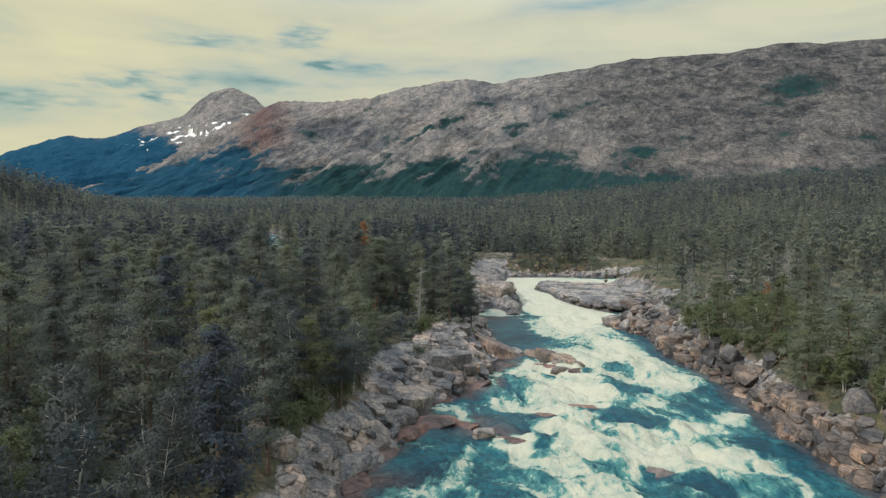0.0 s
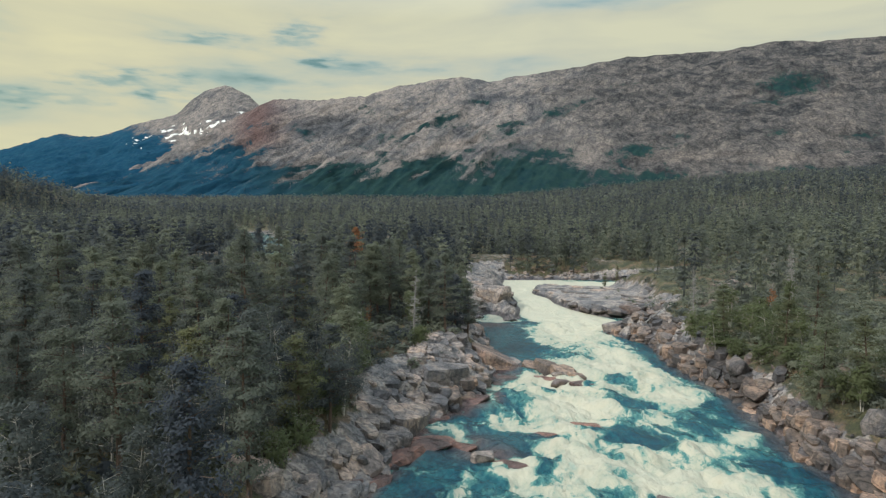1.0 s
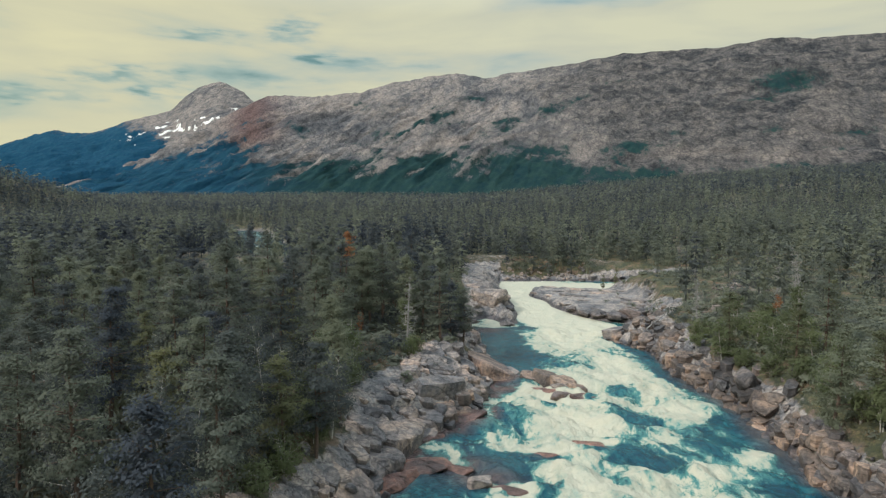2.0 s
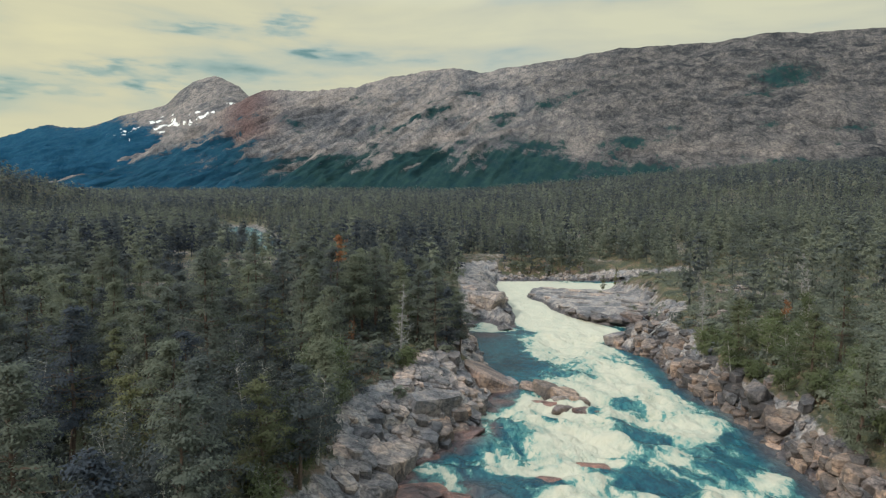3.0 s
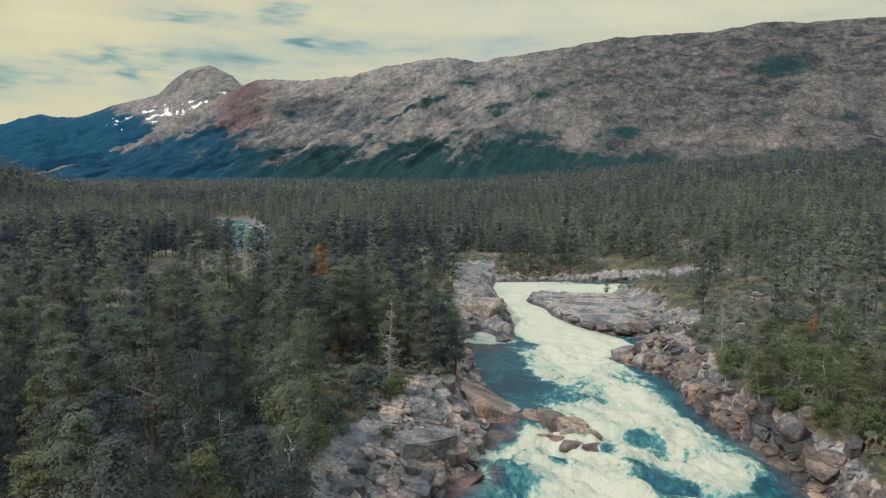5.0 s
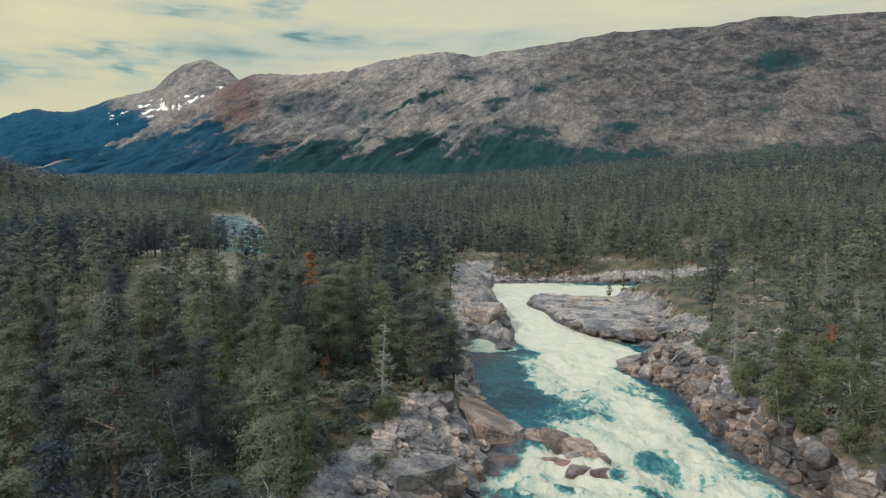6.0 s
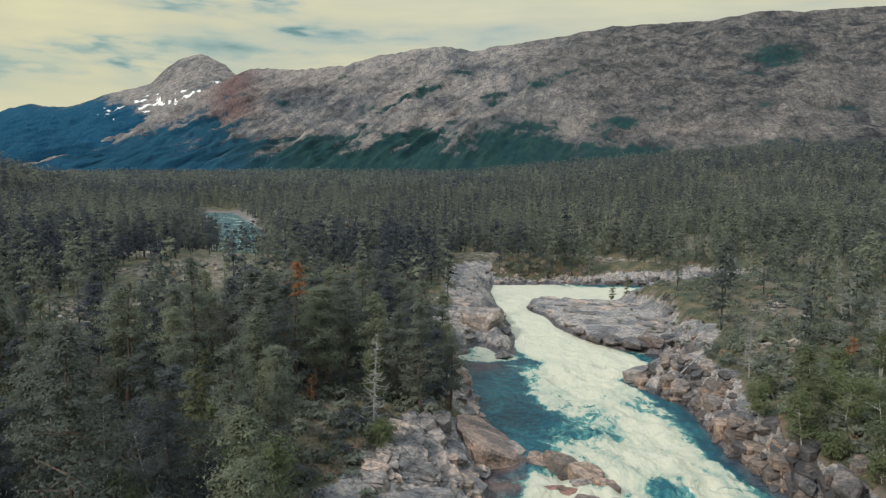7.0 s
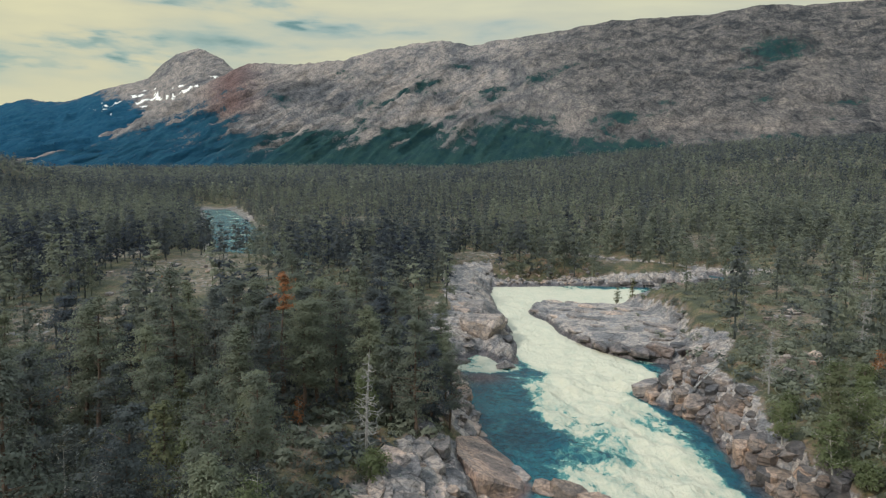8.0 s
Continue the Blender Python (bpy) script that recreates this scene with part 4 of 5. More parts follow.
# ---------------------------------------------------------------- trees
def tube(p0, p1, r0, r1, sides=5):
    p0, p1 = np.array(p0, float), np.array(p1, float)
    w = (p1 - p0) / max(np.linalg.norm(p1 - p0), 1e-6)
    a = np.cross(w, (0.3, 0.9, 0.1))
    a /= np.linalg.norm(a)
    b = np.cross(w, a)
    t = np.arange(sides) * 2 * np.pi / sides
    ring = np.cos(t)[:, None] * a + np.sin(t)[:, None] * b
    v = np.r_[p0 + r0 * ring, p1 + r1 * ring]
    i = np.arange(sides)
    j = (i + 1) % sides
    f = np.r_[np.stack([i, j, j + sides], 1), np.stack([i, j + sides, i + sides], 1)]
    return v, f


def sweep(points, radii, sides):
    """One tapered tube along a line of points."""
    t = np.arange(sides) * 2 * np.pi / sides
    ring = np.stack([np.cos(t), np.sin(t), 0 * t], 1)
    v = np.concatenate([np.asarray(p) + r * ring for p, r in zip(points, radii)])
    f = []
    for k in range(len(points) - 1):
        i = np.arange(sides) + k * sides
        j = (np.arange(sides) + 1) % sides + k * sides
        f += [np.stack([i, j, j + sides], 1), np.stack([i, j + sides, i + sides], 1)]
    return v, np.concatenate(f)


def joined(pieces):
    vs, fs, n = [], [], 0
    for v, f in pieces:
        vs.append(v)
        fs.append(f + n)
        n += len(v)
    return np.concatenate(vs), np.concatenate(fs)


def leaves_on(r, centres, ways, faces, size, slim, jitter=0.22):
    """One narrow leaf or needle spray at each centre, along its way and facing as given."""
    n = len(centres)
    face = faces + r.normal(0, jitter, (n, 3))
    face /= np.linalg.norm(face, axis=1)[:, None] + 1e-6
    w = ways + r.normal(0, 0.7, (n, 3))
    w = w - face * (w * face).sum(1)[:, None]
    w /= np.linalg.norm(w, axis=1)[:, None] + 1e-6
    s = size * r.uniform(0.6, 1.3, (n, 1))
    side = np.cross(face, w)
    v = np.stack([centres + side * s * slim, centres - side * s * slim, centres + w * s], 1).reshape(-1, 3)
    return v, np.arange(len(v)).reshape(-1, 3)


def crown_faces(v, hubs, h, mid, wide):
    """Which way the leaves of a clumpy crown face: away from the stem, away from their clump, and up."""
    out = np.stack([v[:, 0] / wide, v[:, 1] / wide, (v[:, 2] - mid * h) / (0.8 * h)], 1)
    out /= np.linalg.norm(out, axis=1)[:, None] + 1e-6
    clump = v - hubs
    clump /= np.linalg.norm(clump, axis=1)[:, None] + 0.15
    n = 0.75 * out + 0.65 * clump + (0, 0, 0.30)
    return n / (np.linalg.norm(n, axis=1)[:, None] + 1e-6)


def conifer(seed, h, width, clear, whorls, per, pads, blades, size, droop=0.0, ragged=0.3, top=0.75, slim=0.30, flat=0.42, jitter=0.22):
    """Trunk and limb pieces, and a crown of needle sprays gathered in flat clumps along the limbs."""
    r = np.random.default_rng(seed)
    lean = r.normal(0, 0.02, 2)
    spine = lambda z: np.array([lean[0] * z + 0.12 * math.sin(z * 0.5 + seed), lean[1] * z + 0.10 * math.cos(z * 0.6 + seed), z])
    zs = np.linspace(0, h, 8)
    trunk = sweep([spine(z) - (0, 0, 0.5 * (z == 0)) for z in zs], 0.017 * h * (1 - zs / h) + 0.02, 7)
    limbs, ps, ws, rs = [], [], [], []
    for k in range(whorls):
        q = (k + r.uniform(-0.4, 0.4)) / whorls
        z = h * (clear + (1 - clear) * np.clip(q, 0, 0.97))
        prof = (1 - 0.97 * np.clip(q, 0, 1)) ** top * min(1.0, 0.55 + 2.2 * max(q, 0))
        for m in range(per):
            a = r.uniform(0, 2 * np.pi)
            reach = width * prof * r.uniform(1 - ragged * 1.6, 1 + ragged) + 0.12
            rise = (0.35 * q - droop) * reach + r.normal(0, 0.12)
            p0 = spine(z)
            p1 = p0 + (math.cos(a) * reach, math.sin(a) * reach, rise)
            limbs.append(tube(p0, p1, 0.012 + 0.022 * reach, 0.008, 3))
            for s in np.linspace(1.0, 0.42, pads):
                ps.append(p0 + (p1 - p0) * s + r.normal(0, 0.10 * width ** 0.5, 3) * (1, 1, 0.5))
                ws.append((math.cos(a), math.sin(a), 0.35))
                rs.append(0.16 * width + 0.13 * reach)
    ps.append(spine(h * 0.985))
    ws.append((0.0, 0.0, 1.0))
    rs.append(0.10 * width)
    ps, ws, rs = np.array(ps), np.array(ws), np.array(rs)
    c = np.repeat(ps, blades, 0)
    cloud = r.normal(0, 0.62, (len(c), 3)) * np.repeat(rs, blades)[:, None] * (1, 1, flat)
    return trunk, joined(limbs), leaves_on(r, c + cloud, np.repeat(ws, blades, 0), crown_faces(c + cloud, c - (0, 0, 0.25), h, 0.40, width), size, slim, jitter)


def broadleaf(seed, h, width, stems, boughs, leaves, size, blades):
    r = np.random.default_rng(seed)
    wood, cs, ws, hubs = [], [], [], []
    for k in range(stems):
        a = r.uniform(0, 6.28)
        foot = np.array([0.12 * math.cos(a), 0.12 * math.sin(a), -0.3]) * (stems > 1)
        tip = np.array([width * 0.35 * math.cos(a), width * 0.35 * math.sin(a), h * r.uniform(0.85, 1.0)])
        wood.append(tube(foot, tip * 0.5, 0.014 * h, 0.009 * h, 6))
        wood.append(tube(tip * 0.5, tip, 0.009 * h, 0.01, 5))
        for m in range(boughs):
            q = r.uniform(0.22, 1.0)
            p0 = foot + (tip - foot) * q
            b = r.uniform(0, 6.28)
            reach = width * (0.35 + 0.65 * math.sin(math.pi * min(0.95, 0.2 + 0.75 * q))) * r.uniform(0.4, 1.0)
            p1 = p0 + (math.cos(b) * reach, math.sin(b) * reach, 0.35 * reach + r.normal(0, 0.2))
            wood.append(tube(p0, p1, 0.03, 0.01, 3))
            s = r.uniform(0.45, 1.05, leaves)[:, None]
            cs.append(p0 + (p1 - p0) * s + r.normal(0, 0.20 * width ** 0.5, (leaves, 3)))
            hubs.append(np.tile(p0 + 0.7 * (p1 - p0) - (0, 0, 0.2), (leaves, 1)))
            ws.append(r.normal(0, 1, (leaves, 3)) + (0, 0, 0.4))
    c, w, hub = [np.repeat(np.concatenate(k), blades, 0) for k in (cs, ws, hubs)]
    c = c + r.normal(0, 0.3 * size, c.shape)
    return joined(wood), leaves_on(r, c, w, crown_faces(c, hub, h, 0.45, width), size, 0.4)


def snag(seed, h, twigs=64):
    """A standing dead conifer with bare limbs."""
    r = np.random.default_rng(seed)
    trunk = sweep([(0, 0, -0.4), (0.05, 0.04, h * 0.5), (0.16, -0.05, h)], [0.015 * h, 0.011 * h, 0.02], 7)
    limbs = []
    for k in range(twigs):
        z = h * r.uniform(0.16, 0.95)
        a, reach = r.uniform(0, 6.28), (1 - z / h) ** 0.6 * 0.20 * h * r.uniform(0.4, 1.1) + 0.2
        p0 = np.array([0.08, 0, z])
        mid = p0 + (math.cos(a) * reach * 0.6, math.sin(a) * reach * 0.6, -0.10 * reach)
        end = p0 + (math.cos(a + 0.2) * reach, math.sin(a + 0.2) * reach, 0.15 * reach)
        limbs += [tube(p0, mid, 0.055, 0.038, 4), tube(mid, end, 0.038, 0.014, 4)]
        for _ in range(2):
            limbs.append(tube(mid, mid + r.normal(0, 0.3, 3) + (0, 0, -0.1), 0.026, 0.010, 3))
    return trunk, joined(limbs)


def tree_thing(name, label, category, group, pieces):
    """An Empty at the foot with a trunk, limbs and a crown under it."""
    root = tagged(new(name), label, category, group)
    for pname, (v, f), mat in pieces:
        me = mesh_of(pname, v, f, mat)
        ob = part(pname, me, root)
        if pname in ("branchwork", "crown"):
            tagged(ob, kind="stuff")
    return root


def pine_pieces(seed, h, w, clear, whorls=14, per=4, pads=2, blades=26, size=0.30, needles=None, **kw):
    t, l, c = conifer(seed, h, w, clear, whorls, per, pads, blades, size, **kw)
    return [("trunk", t, M_BARK), ("branchwork", l, M_BARK), ("crown", c, needles or M_PINE)]


def birch_pieces(seed, h, w, stems, leaf=None):
    wood, leaves = broadleaf(seed, h, w, stems, 26 // stems + 8, 34, 0.20, 2)
    return [("trunk", wood, M_BIRCHBARK), ("crown", leaves, leaf or M_BIRCH)]


MASTERS = {"pine": [], "light_pine": [], "spruce": [], "birch": [], "grey_birch": []}
for k in range(8):
    rr = random.Random(200 + k)
    MASTERS["pine"].append(tree_thing("pine_tree", "tall dark green pine with a rough bark trunk", "tree", "riverside pines",
                                      pine_pieces(200 + k, rr.uniform(12.0, 16.0), rr.uniform(2.5, 3.4), rr.uniform(0.10, 0.34), 16, 4, 2, 50, 0.25, droop=rr.uniform(-0.10, 0.15), ragged=rr.uniform(0.3, 0.5), top=rr.uniform(0.50, 0.95))))
for k in range(3):
    rr = random.Random(250 + k)
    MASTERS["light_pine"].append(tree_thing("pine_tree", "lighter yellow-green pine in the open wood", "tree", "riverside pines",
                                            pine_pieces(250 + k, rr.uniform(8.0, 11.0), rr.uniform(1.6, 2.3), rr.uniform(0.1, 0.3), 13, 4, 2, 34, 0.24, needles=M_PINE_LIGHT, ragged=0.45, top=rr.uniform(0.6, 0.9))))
for k in range(3):
    rr = random.Random(300 + k)
    MASTERS["spruce"].append(tree_thing("young_conifer", "slender young conifer with a pointed top", "tree", "young conifers",
                                        pine_pieces(300 + k, rr.uniform(6.5, 9.0), rr.uniform(1.2, 1.5), 0.06, 14, 4, 2, 22, 0.23, droop=0.15, ragged=0.25, top=0.9)))
for k in range(4):
    rr = random.Random(400 + k)
    MASTERS["birch"].append(tree_thing("birch_tree", "leafy light green birch with pale stems", "tree", "birches",
                                       birch_pieces(400 + k, rr.uniform(5.5, 8.0), rr.uniform(1.7, 2.3), 1 + k % 3)))
for k in range(4):
    rr = random.Random(450 + k)
    MASTERS["grey_birch"].append(tree_thing("birch_tree", "rounded grey-green birch in the dense riverside wood", "tree", "birches",
                                            birch_pieces(450 + k, rr.uniform(7.0, 9.5), rr.uniform(2.2, 3.0), 1 + k % 3, M_GREYLEAF)))


KEEP_OPEN = [(-9, 99, 4.5), (-6, 95.5, 4.0), (-8.5, 112, 3.5), (-42.3, 121, 2.5), (-37, 122.5, 2.5), (-29.3, 121.5, 3.0), (-26.5, 128, 2.5), (-13.4, 99, 3.0), (0.5, 121, 2.5), (5, 124, 2.5), (-9, 121, 2.5), (-33, 116, 3.0), (-21, 104, 3.0), (-4.1, 105.5, 6.0), (-10, 109, 4.0), (48.1, 122.7, 2.6), (66.3, 121.4, 2.6), (-15.4, 118, 1.3), (44.6, 110.5, 2.5), (49.5, 104.5, 2.5), (49, 97, 2.5), (54, 97, 2.0), (45.5, 71, 2.0), (44.5, 116.5, 4.2), (55, 109, 3.5), (58.5, 115, 3.5), (49, 119, 2.5)]


def wooded(x, y, d):
    """How likely a tree stands at a place, from 0 to 1."""
    wide = bank_width(x, y)
    v = ramp(d, wide - 0.5, wide + 1.8) * (1 - flat_rock(x, y))
    v = v * (1 - 0.8 * ramp(fbm(x / 22, y / 22, 40, 3), 0.14, 0.42) * ramp(x, -260, -160) * (1 - (1 - ramp(y, 92, 110)) * (x < 20)))
    right = ramp(x, 38, 50) * (1 - ramp(y, 195, 225)) * (1 - ramp(x, 100, 130))
    v = v * (1 - np.interp(y, [110, 140], [0.90, 0.83]) * right)
    for cx, cy, rad in KEEP_OPEN:
        v = v * (np.hypot(x - cx, y - cy) > rad)
    v = v * (1 - 0.85 * glades(x, y))
    sight = seg_distance(x, y, np.array([(-50, 185), (-86, 350)], float), False)
    v = v * (1 - 0.58 * np.exp(-(((x + 48) / 28) ** 4 + ((y - 180) / 50) ** 4)))
    return v * (1 - 0.72 * (1 - ramp(sight, 9, 22)))


def jitter_grid(step, x0, x1, y0, y1, seed):
    r = np.random.default_rng(seed)
    X, Y = [g.ravel() for g in np.meshgrid(np.arange(x0, x1, step), np.arange(y0, y1, step))]
    return X + r.uniform(-0.45, 0.45, len(X)) * step, Y + r.uniform(-0.45, 0.45, len(X)) * step, r


def forest_spots(step, near, far, seed):
    """Tree places in the part of the valley that opens ahead, between two distances."""
    X, Y, r = jitter_grid(step, -0.97 * far - 30, 0.86 * far + 30, 24, far, seed)
    R = np.hypot(X, Y)
    k = (X < 0.80 * Y + 14) & (X > -np.interp(Y, [250, 500], [0.80, 0.94]) * Y - 14) & (R > near) & (R <= 1.1 * far)
    X, Y = X[k], Y[k]
    d = shore(X, Y)
    k = r.uniform(0, 1, len(X)) < wooded(X, Y, d)
    X, Y, d = X[k], Y[k], d[k]
    return X, Y, ground_height(X, Y, d), r


NX, NY, NZ, nr = forest_spots(4.6, 30, 330, 900)
order = np.argsort(np.hypot(NX - 8, NY - 60))
NEAR_COUNT = 290


# tall pines that stand out: place and height against the usual one
TALL_PINES = [(-42.3, 121, 1.05), (-37, 122.5, 1.0), (-29.3, 121.5, 1.08), (-26.5, 128, 1.0), (-13.4, 99, 0.80), (0.5, 121, 0.85), (5.0, 124, 0.8), (-9, 121, 1.0), (-18, 116, 1.0), (-52, 140, 1.0)]


def plant_tall():
    for k, (x, y, s) in enumerate(TALL_PINES):
        z = float(ground_height(np.array([x]), np.array([y]))[0])
        copy_tree(MASTERS["pine"][k % 8], pose(x, y, z, 0, 0, 77 * k) @ Matrix.Scale(s, 4))


def plant_near():
    used = set()
    for i in order[:NEAR_COUNT]:
        x, y, z = NX[i], NY[i], NZ[i]
        q = nr.uniform()
        edge = 1 - ramp(shore(np.array([x]), np.array([y])), 10, 22)[0]
        thicket = x < 2 and y < 98 and nr.uniform() < 0.42
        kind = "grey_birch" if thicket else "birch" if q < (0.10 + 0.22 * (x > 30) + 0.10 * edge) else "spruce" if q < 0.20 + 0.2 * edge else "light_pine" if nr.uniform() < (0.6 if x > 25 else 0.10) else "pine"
        j = int(nr.integers(len(MASTERS[kind])))
        s = nr.uniform(0.72, 1.12)
        m = pose(x, y, z, nr.normal(0, 1.5), nr.normal(0, 1.5), nr.uniform(0, 360)) @ Matrix.Scale(s, 4)
        if (kind, j) in used:
            copy_tree(MASTERS[kind][j], m)
        else:
            MASTERS[kind][j].matrix_world = m
            used.add((kind, j))


def copy_tree(ob, m):
    c = copy_thing(ob, m)
    c.matrix_basis = m
    return c


plant_near()
plant_tall()


# ---------------------------------------------------------------- woodland farther off
def woodland(name, label, X, Y, Z, r, templates, lo, hi):
    """Many trees in one mesh, each a turned and scaled copy of a sparse template."""
    vs, fs, tones, n = [], [], [], 0
    which = r.integers(0, len(templates), len(X))
    for k, (v, f, base) in enumerate(templates):
        sel = np.where(which == k)[0]
        if not len(sel):
            continue
        a = r.uniform(0, 2 * np.pi, len(sel))
        s = r.uniform(lo, hi, len(sel))
        c, sn = np.cos(a)[:, None], np.sin(a)[:, None]
        x = (v[None, :, 0] * c - v[None, :, 1] * sn) * s[:, None] + X[sel, None]
        y = (v[None, :, 0] * sn + v[None, :, 1] * c) * s[:, None] + Y[sel, None]
        z = v[None, :, 2] * s[:, None] + Z[sel, None]
        vs.append(np.stack([x, y, z], -1).reshape(-1, 3))
        fs.append((f[None] + (np.arange(len(sel)) * len(v))[:, None, None]).reshape(-1, 3) + n)
        tones.append(np.repeat(np.clip(r.beta(0.9, 1.5, len(sel)) + base + 0.35 * fbm(X[sel] / 55, Y[sel] / 55, 88, 2) + 0.3 * ramp(X[sel], 20, 60) * (1 - ramp(Y[sel], 250, 500)), 0, 1), len(v)))
        n += len(sel) * len(v)
    me = mesh_of(name, np.concatenate(vs), np.concatenate(fs), M_WOODS, False, tone=np.concatenate(tones))
    tagged(new(name, me), label, "woodland", kind="stuff")


def sparse(seed, h, w, clear, whorls, per, pads, blades, size, base=0.0, **kw):
    _, _, (v, f) = conifer(seed, h, w, clear, whorls, per, pads, blades, size, **kw)
    pv, pf = tube((0, 0, -0.5), (0, 0, h * 0.9), 0.016 * h, 0.02, 3)
    return np.r_[pv, v], np.r_[pf, f + len(pv)], base


rest = order[NEAR_COUNT:]
MID = [sparse(500 + k, 11.0 + 0.7 * k, 2.3 + 0.2 * (k % 4), 0.14 + 0.04 * (k % 4), 10, 3, 2, 4, 0.80, base=0.3 * (k == 5) - 0.1 * (k % 2), ragged=0.45, top=0.60 + 0.08 * (k % 4), droop=0.05, slim=0.34) for k in range(6)]
woodland("mid_woodland", "dense dark pine woods across the valley floor", NX[rest], NY[rest], NZ[rest], nr, MID, 0.60, 1.20)
FX, FY, FZ, fr = forest_spots(5.4, 330, 760, 910)
FAR = [sparse(520 + k, 11.0 + 0.7 * k, 1.75, 0.06, 7, 3, 1, 2, 1.05, base=0.40 * (k == 3) - 0.12 * (k == 1), ragged=0.3, top=1.0, slim=0.36, jitter=0.12) for k in range(4)]
woodland("far_woodland", "continuous dark pine forest filling the valley", FX, FY, FZ, fr, FAR, 0.5, 1.3)
DX, DY, DZ, dr = forest_spots(9.0, 760, 1750, 920)
DISTANT = [sparse(540 + k, 11, 2.4, 0.02, 5, 2, 1, 1, 2.4, ragged=0.3, top=0.8, slim=0.38, jitter=0.12) for k in range(3)]
woodland("distant_woodland", "distant forest at the foot of the mountains", DX, DY, DZ, dr, DISTANT, 0.8, 1.7)


# ---------------------------------------------------------------- undergrowth
def build_undergrowth():
    r = np.random.default_rng(930)
    templates = []
    for k in range(4):
        cs = r.normal(0, 1, (26, 3)) * (0.55, 0.55, 0.28) + (0, 0, 0.45)
        cs = np.repeat(cs, 2, 0) + r.normal(0, 0.14, (52, 3))
        v, f = leaves_on(r, cs, r.normal(0, 1, (52, 3)) + (0, 0, 0.6), crown_faces(cs, 0 * cs, 1.0, 0.2, 0.8), 0.5, 0.35)
        templates.append((v, f, 0.15 * (k % 3)))
    X, Y, q = jitter_grid(1.8, -60, 85, 26, 140, 931)
    k = np.abs(X) < 0.80 * Y + 14
    X, Y = X[k], Y[k]
    d = shore(X, Y)
    k = q.uniform(0, 1, len(X)) < ramp(d, 4.5, 9) * (1 - 0.85 * bare(X, Y, d)) * (1 - 0.15 * ramp(X, 42, 50))
    X, Y, d = X[k], Y[k], d[k]
    X2, Y2, _ = jitter_grid(2.6, 45, 115, 140, 232, 933)
    d2 = shore(X2, Y2)
    k = q.uniform(0, 1, len(X2)) < 0.75 * ramp(d2, 3, 7) * (1 - 0.85 * bare(X2, Y2, d2))
    X, Y, d = np.r_[X, X2[k]], np.r_[Y, Y2[k]], np.r_[d, d2[k]]
    woodland("undergrowth", "low green shrubs and heath under the trees", X, Y, ground_height(X, Y, d), q, templates, 0.6, 1.5)


build_undergrowth()


# ---------------------------------------------------------------- rocks that stand out
def lone(kind, x, y, size, turn, name, label, tilt=(0, 0), lift=0.0, group=""):
    w = float(water_level(np.array([y]))[0])
    z = max(ground_z(x, y), w - 0.15) + lift
    return place_rock(kind, x, y, size, 0.0, tilt, turn, name, label, group, z)


def ground_z(x, y):
    return float(ground_height(np.array([float(x)]), np.array([float(y)]))[0])


ISLET = "rocky islet in the rapids"
lone(PINKS[0], 15.2, 108.4, 3.6, -40, "rock_block", "split tan granite block on the islet", (14, 16), 0.3, ISLET)
lone(PINKS[1], 17.6, 106.8, 4.6, -30, "rock_block", "split tan granite block on the islet", (8, 14), 0.35, ISLET)
lone(PINKS[2], 20.0, 104.6, 4.4, -38, "rock_block", "split tan granite block on the islet", (6, 10), 0.3, ISLET)
lone(PINKS[3], 21.6, 102.0, 3.4, -20, "rock_block", "split tan granite block on the islet", (4, 12), 0.2, ISLET)
lone(BLOCKS[4], 19.0, 102.4, 3.2, 10, "boulder", "grey boulder on the islet", (4, 6), 0.2, ISLET)
lone(WETS[1], 22.0, 97.8, 5.6, -20, "wet_rock", "reddish wet rock amid white foam", (0, 4), 0.1, ISLET)
lone(WETS[2], 15.8, 101.5, 6.0, 20, "wet_rock", "reddish wet rock amid white foam", (0, 3), 0.05, ISLET)
lone(DARKS[0], 18.6, 99.0, 4.0, 10, "wet_boulder", "dark wet rock washed by the rapids", (0, 3), 0.0, ISLET)
lone(BLOCKS[3], 4.7, 69.6, 3.2, 25, "boulder", "brown boulder standing in the current", (0, 6), 0.35)
lone(WETS[0], 7.6, 68.4, 3.4, 10, "wet_rock", "reddish wet rock in the current", (0, 0), 0.05)
lone(DARKS[1], 15.6, 88.4, 4.5, 0, "wet_boulder", "dark rock just under the foaming water", (0, 0), -0.35)
lone(DARKS[2], 17.2, 65.6, 5.5, -12, "wet_boulder", "flat dark rock awash in the rapids", (0, 0), -0.55)
lone(DARKS[3], 20.6, 60.6, 4.6, -18, "wet_boulder", "flat dark rock awash in the rapids", (0, 0), -0.35)
lone(WETS[3], 10.0, 91.2, 6.0, 0, "wet_rock", "flat reddish ledge running into the river", (0, -3), 0.0)
lone(WETS[4], -4.2, 70.6, 7.5, 40, "wet_rock", "reddish wet rock along the shore", (0, 0), 0.15)
lone(WETS[0], -1.0, 74.5, 6.5, 15, "wet_rock", "reddish wet rock along the shore", (0, 0), 0.1)
lone(WETS[2], -6.8, 63.4, 6.5, 60, "wet_rock", "reddish wet rock along the shore", (0, 0), 0.1)
lone(WETS[1], -8.2, 57.5, 6.0, 80, "wet_rock", "reddish wet rock along the shore", (0, 0), 0.1)
lone(WETS[0], -1.3, 73.9, 6.0, 10, "wet_rock", "reddish wet bedrock awash in the shallows", (0, 0), 0.10)
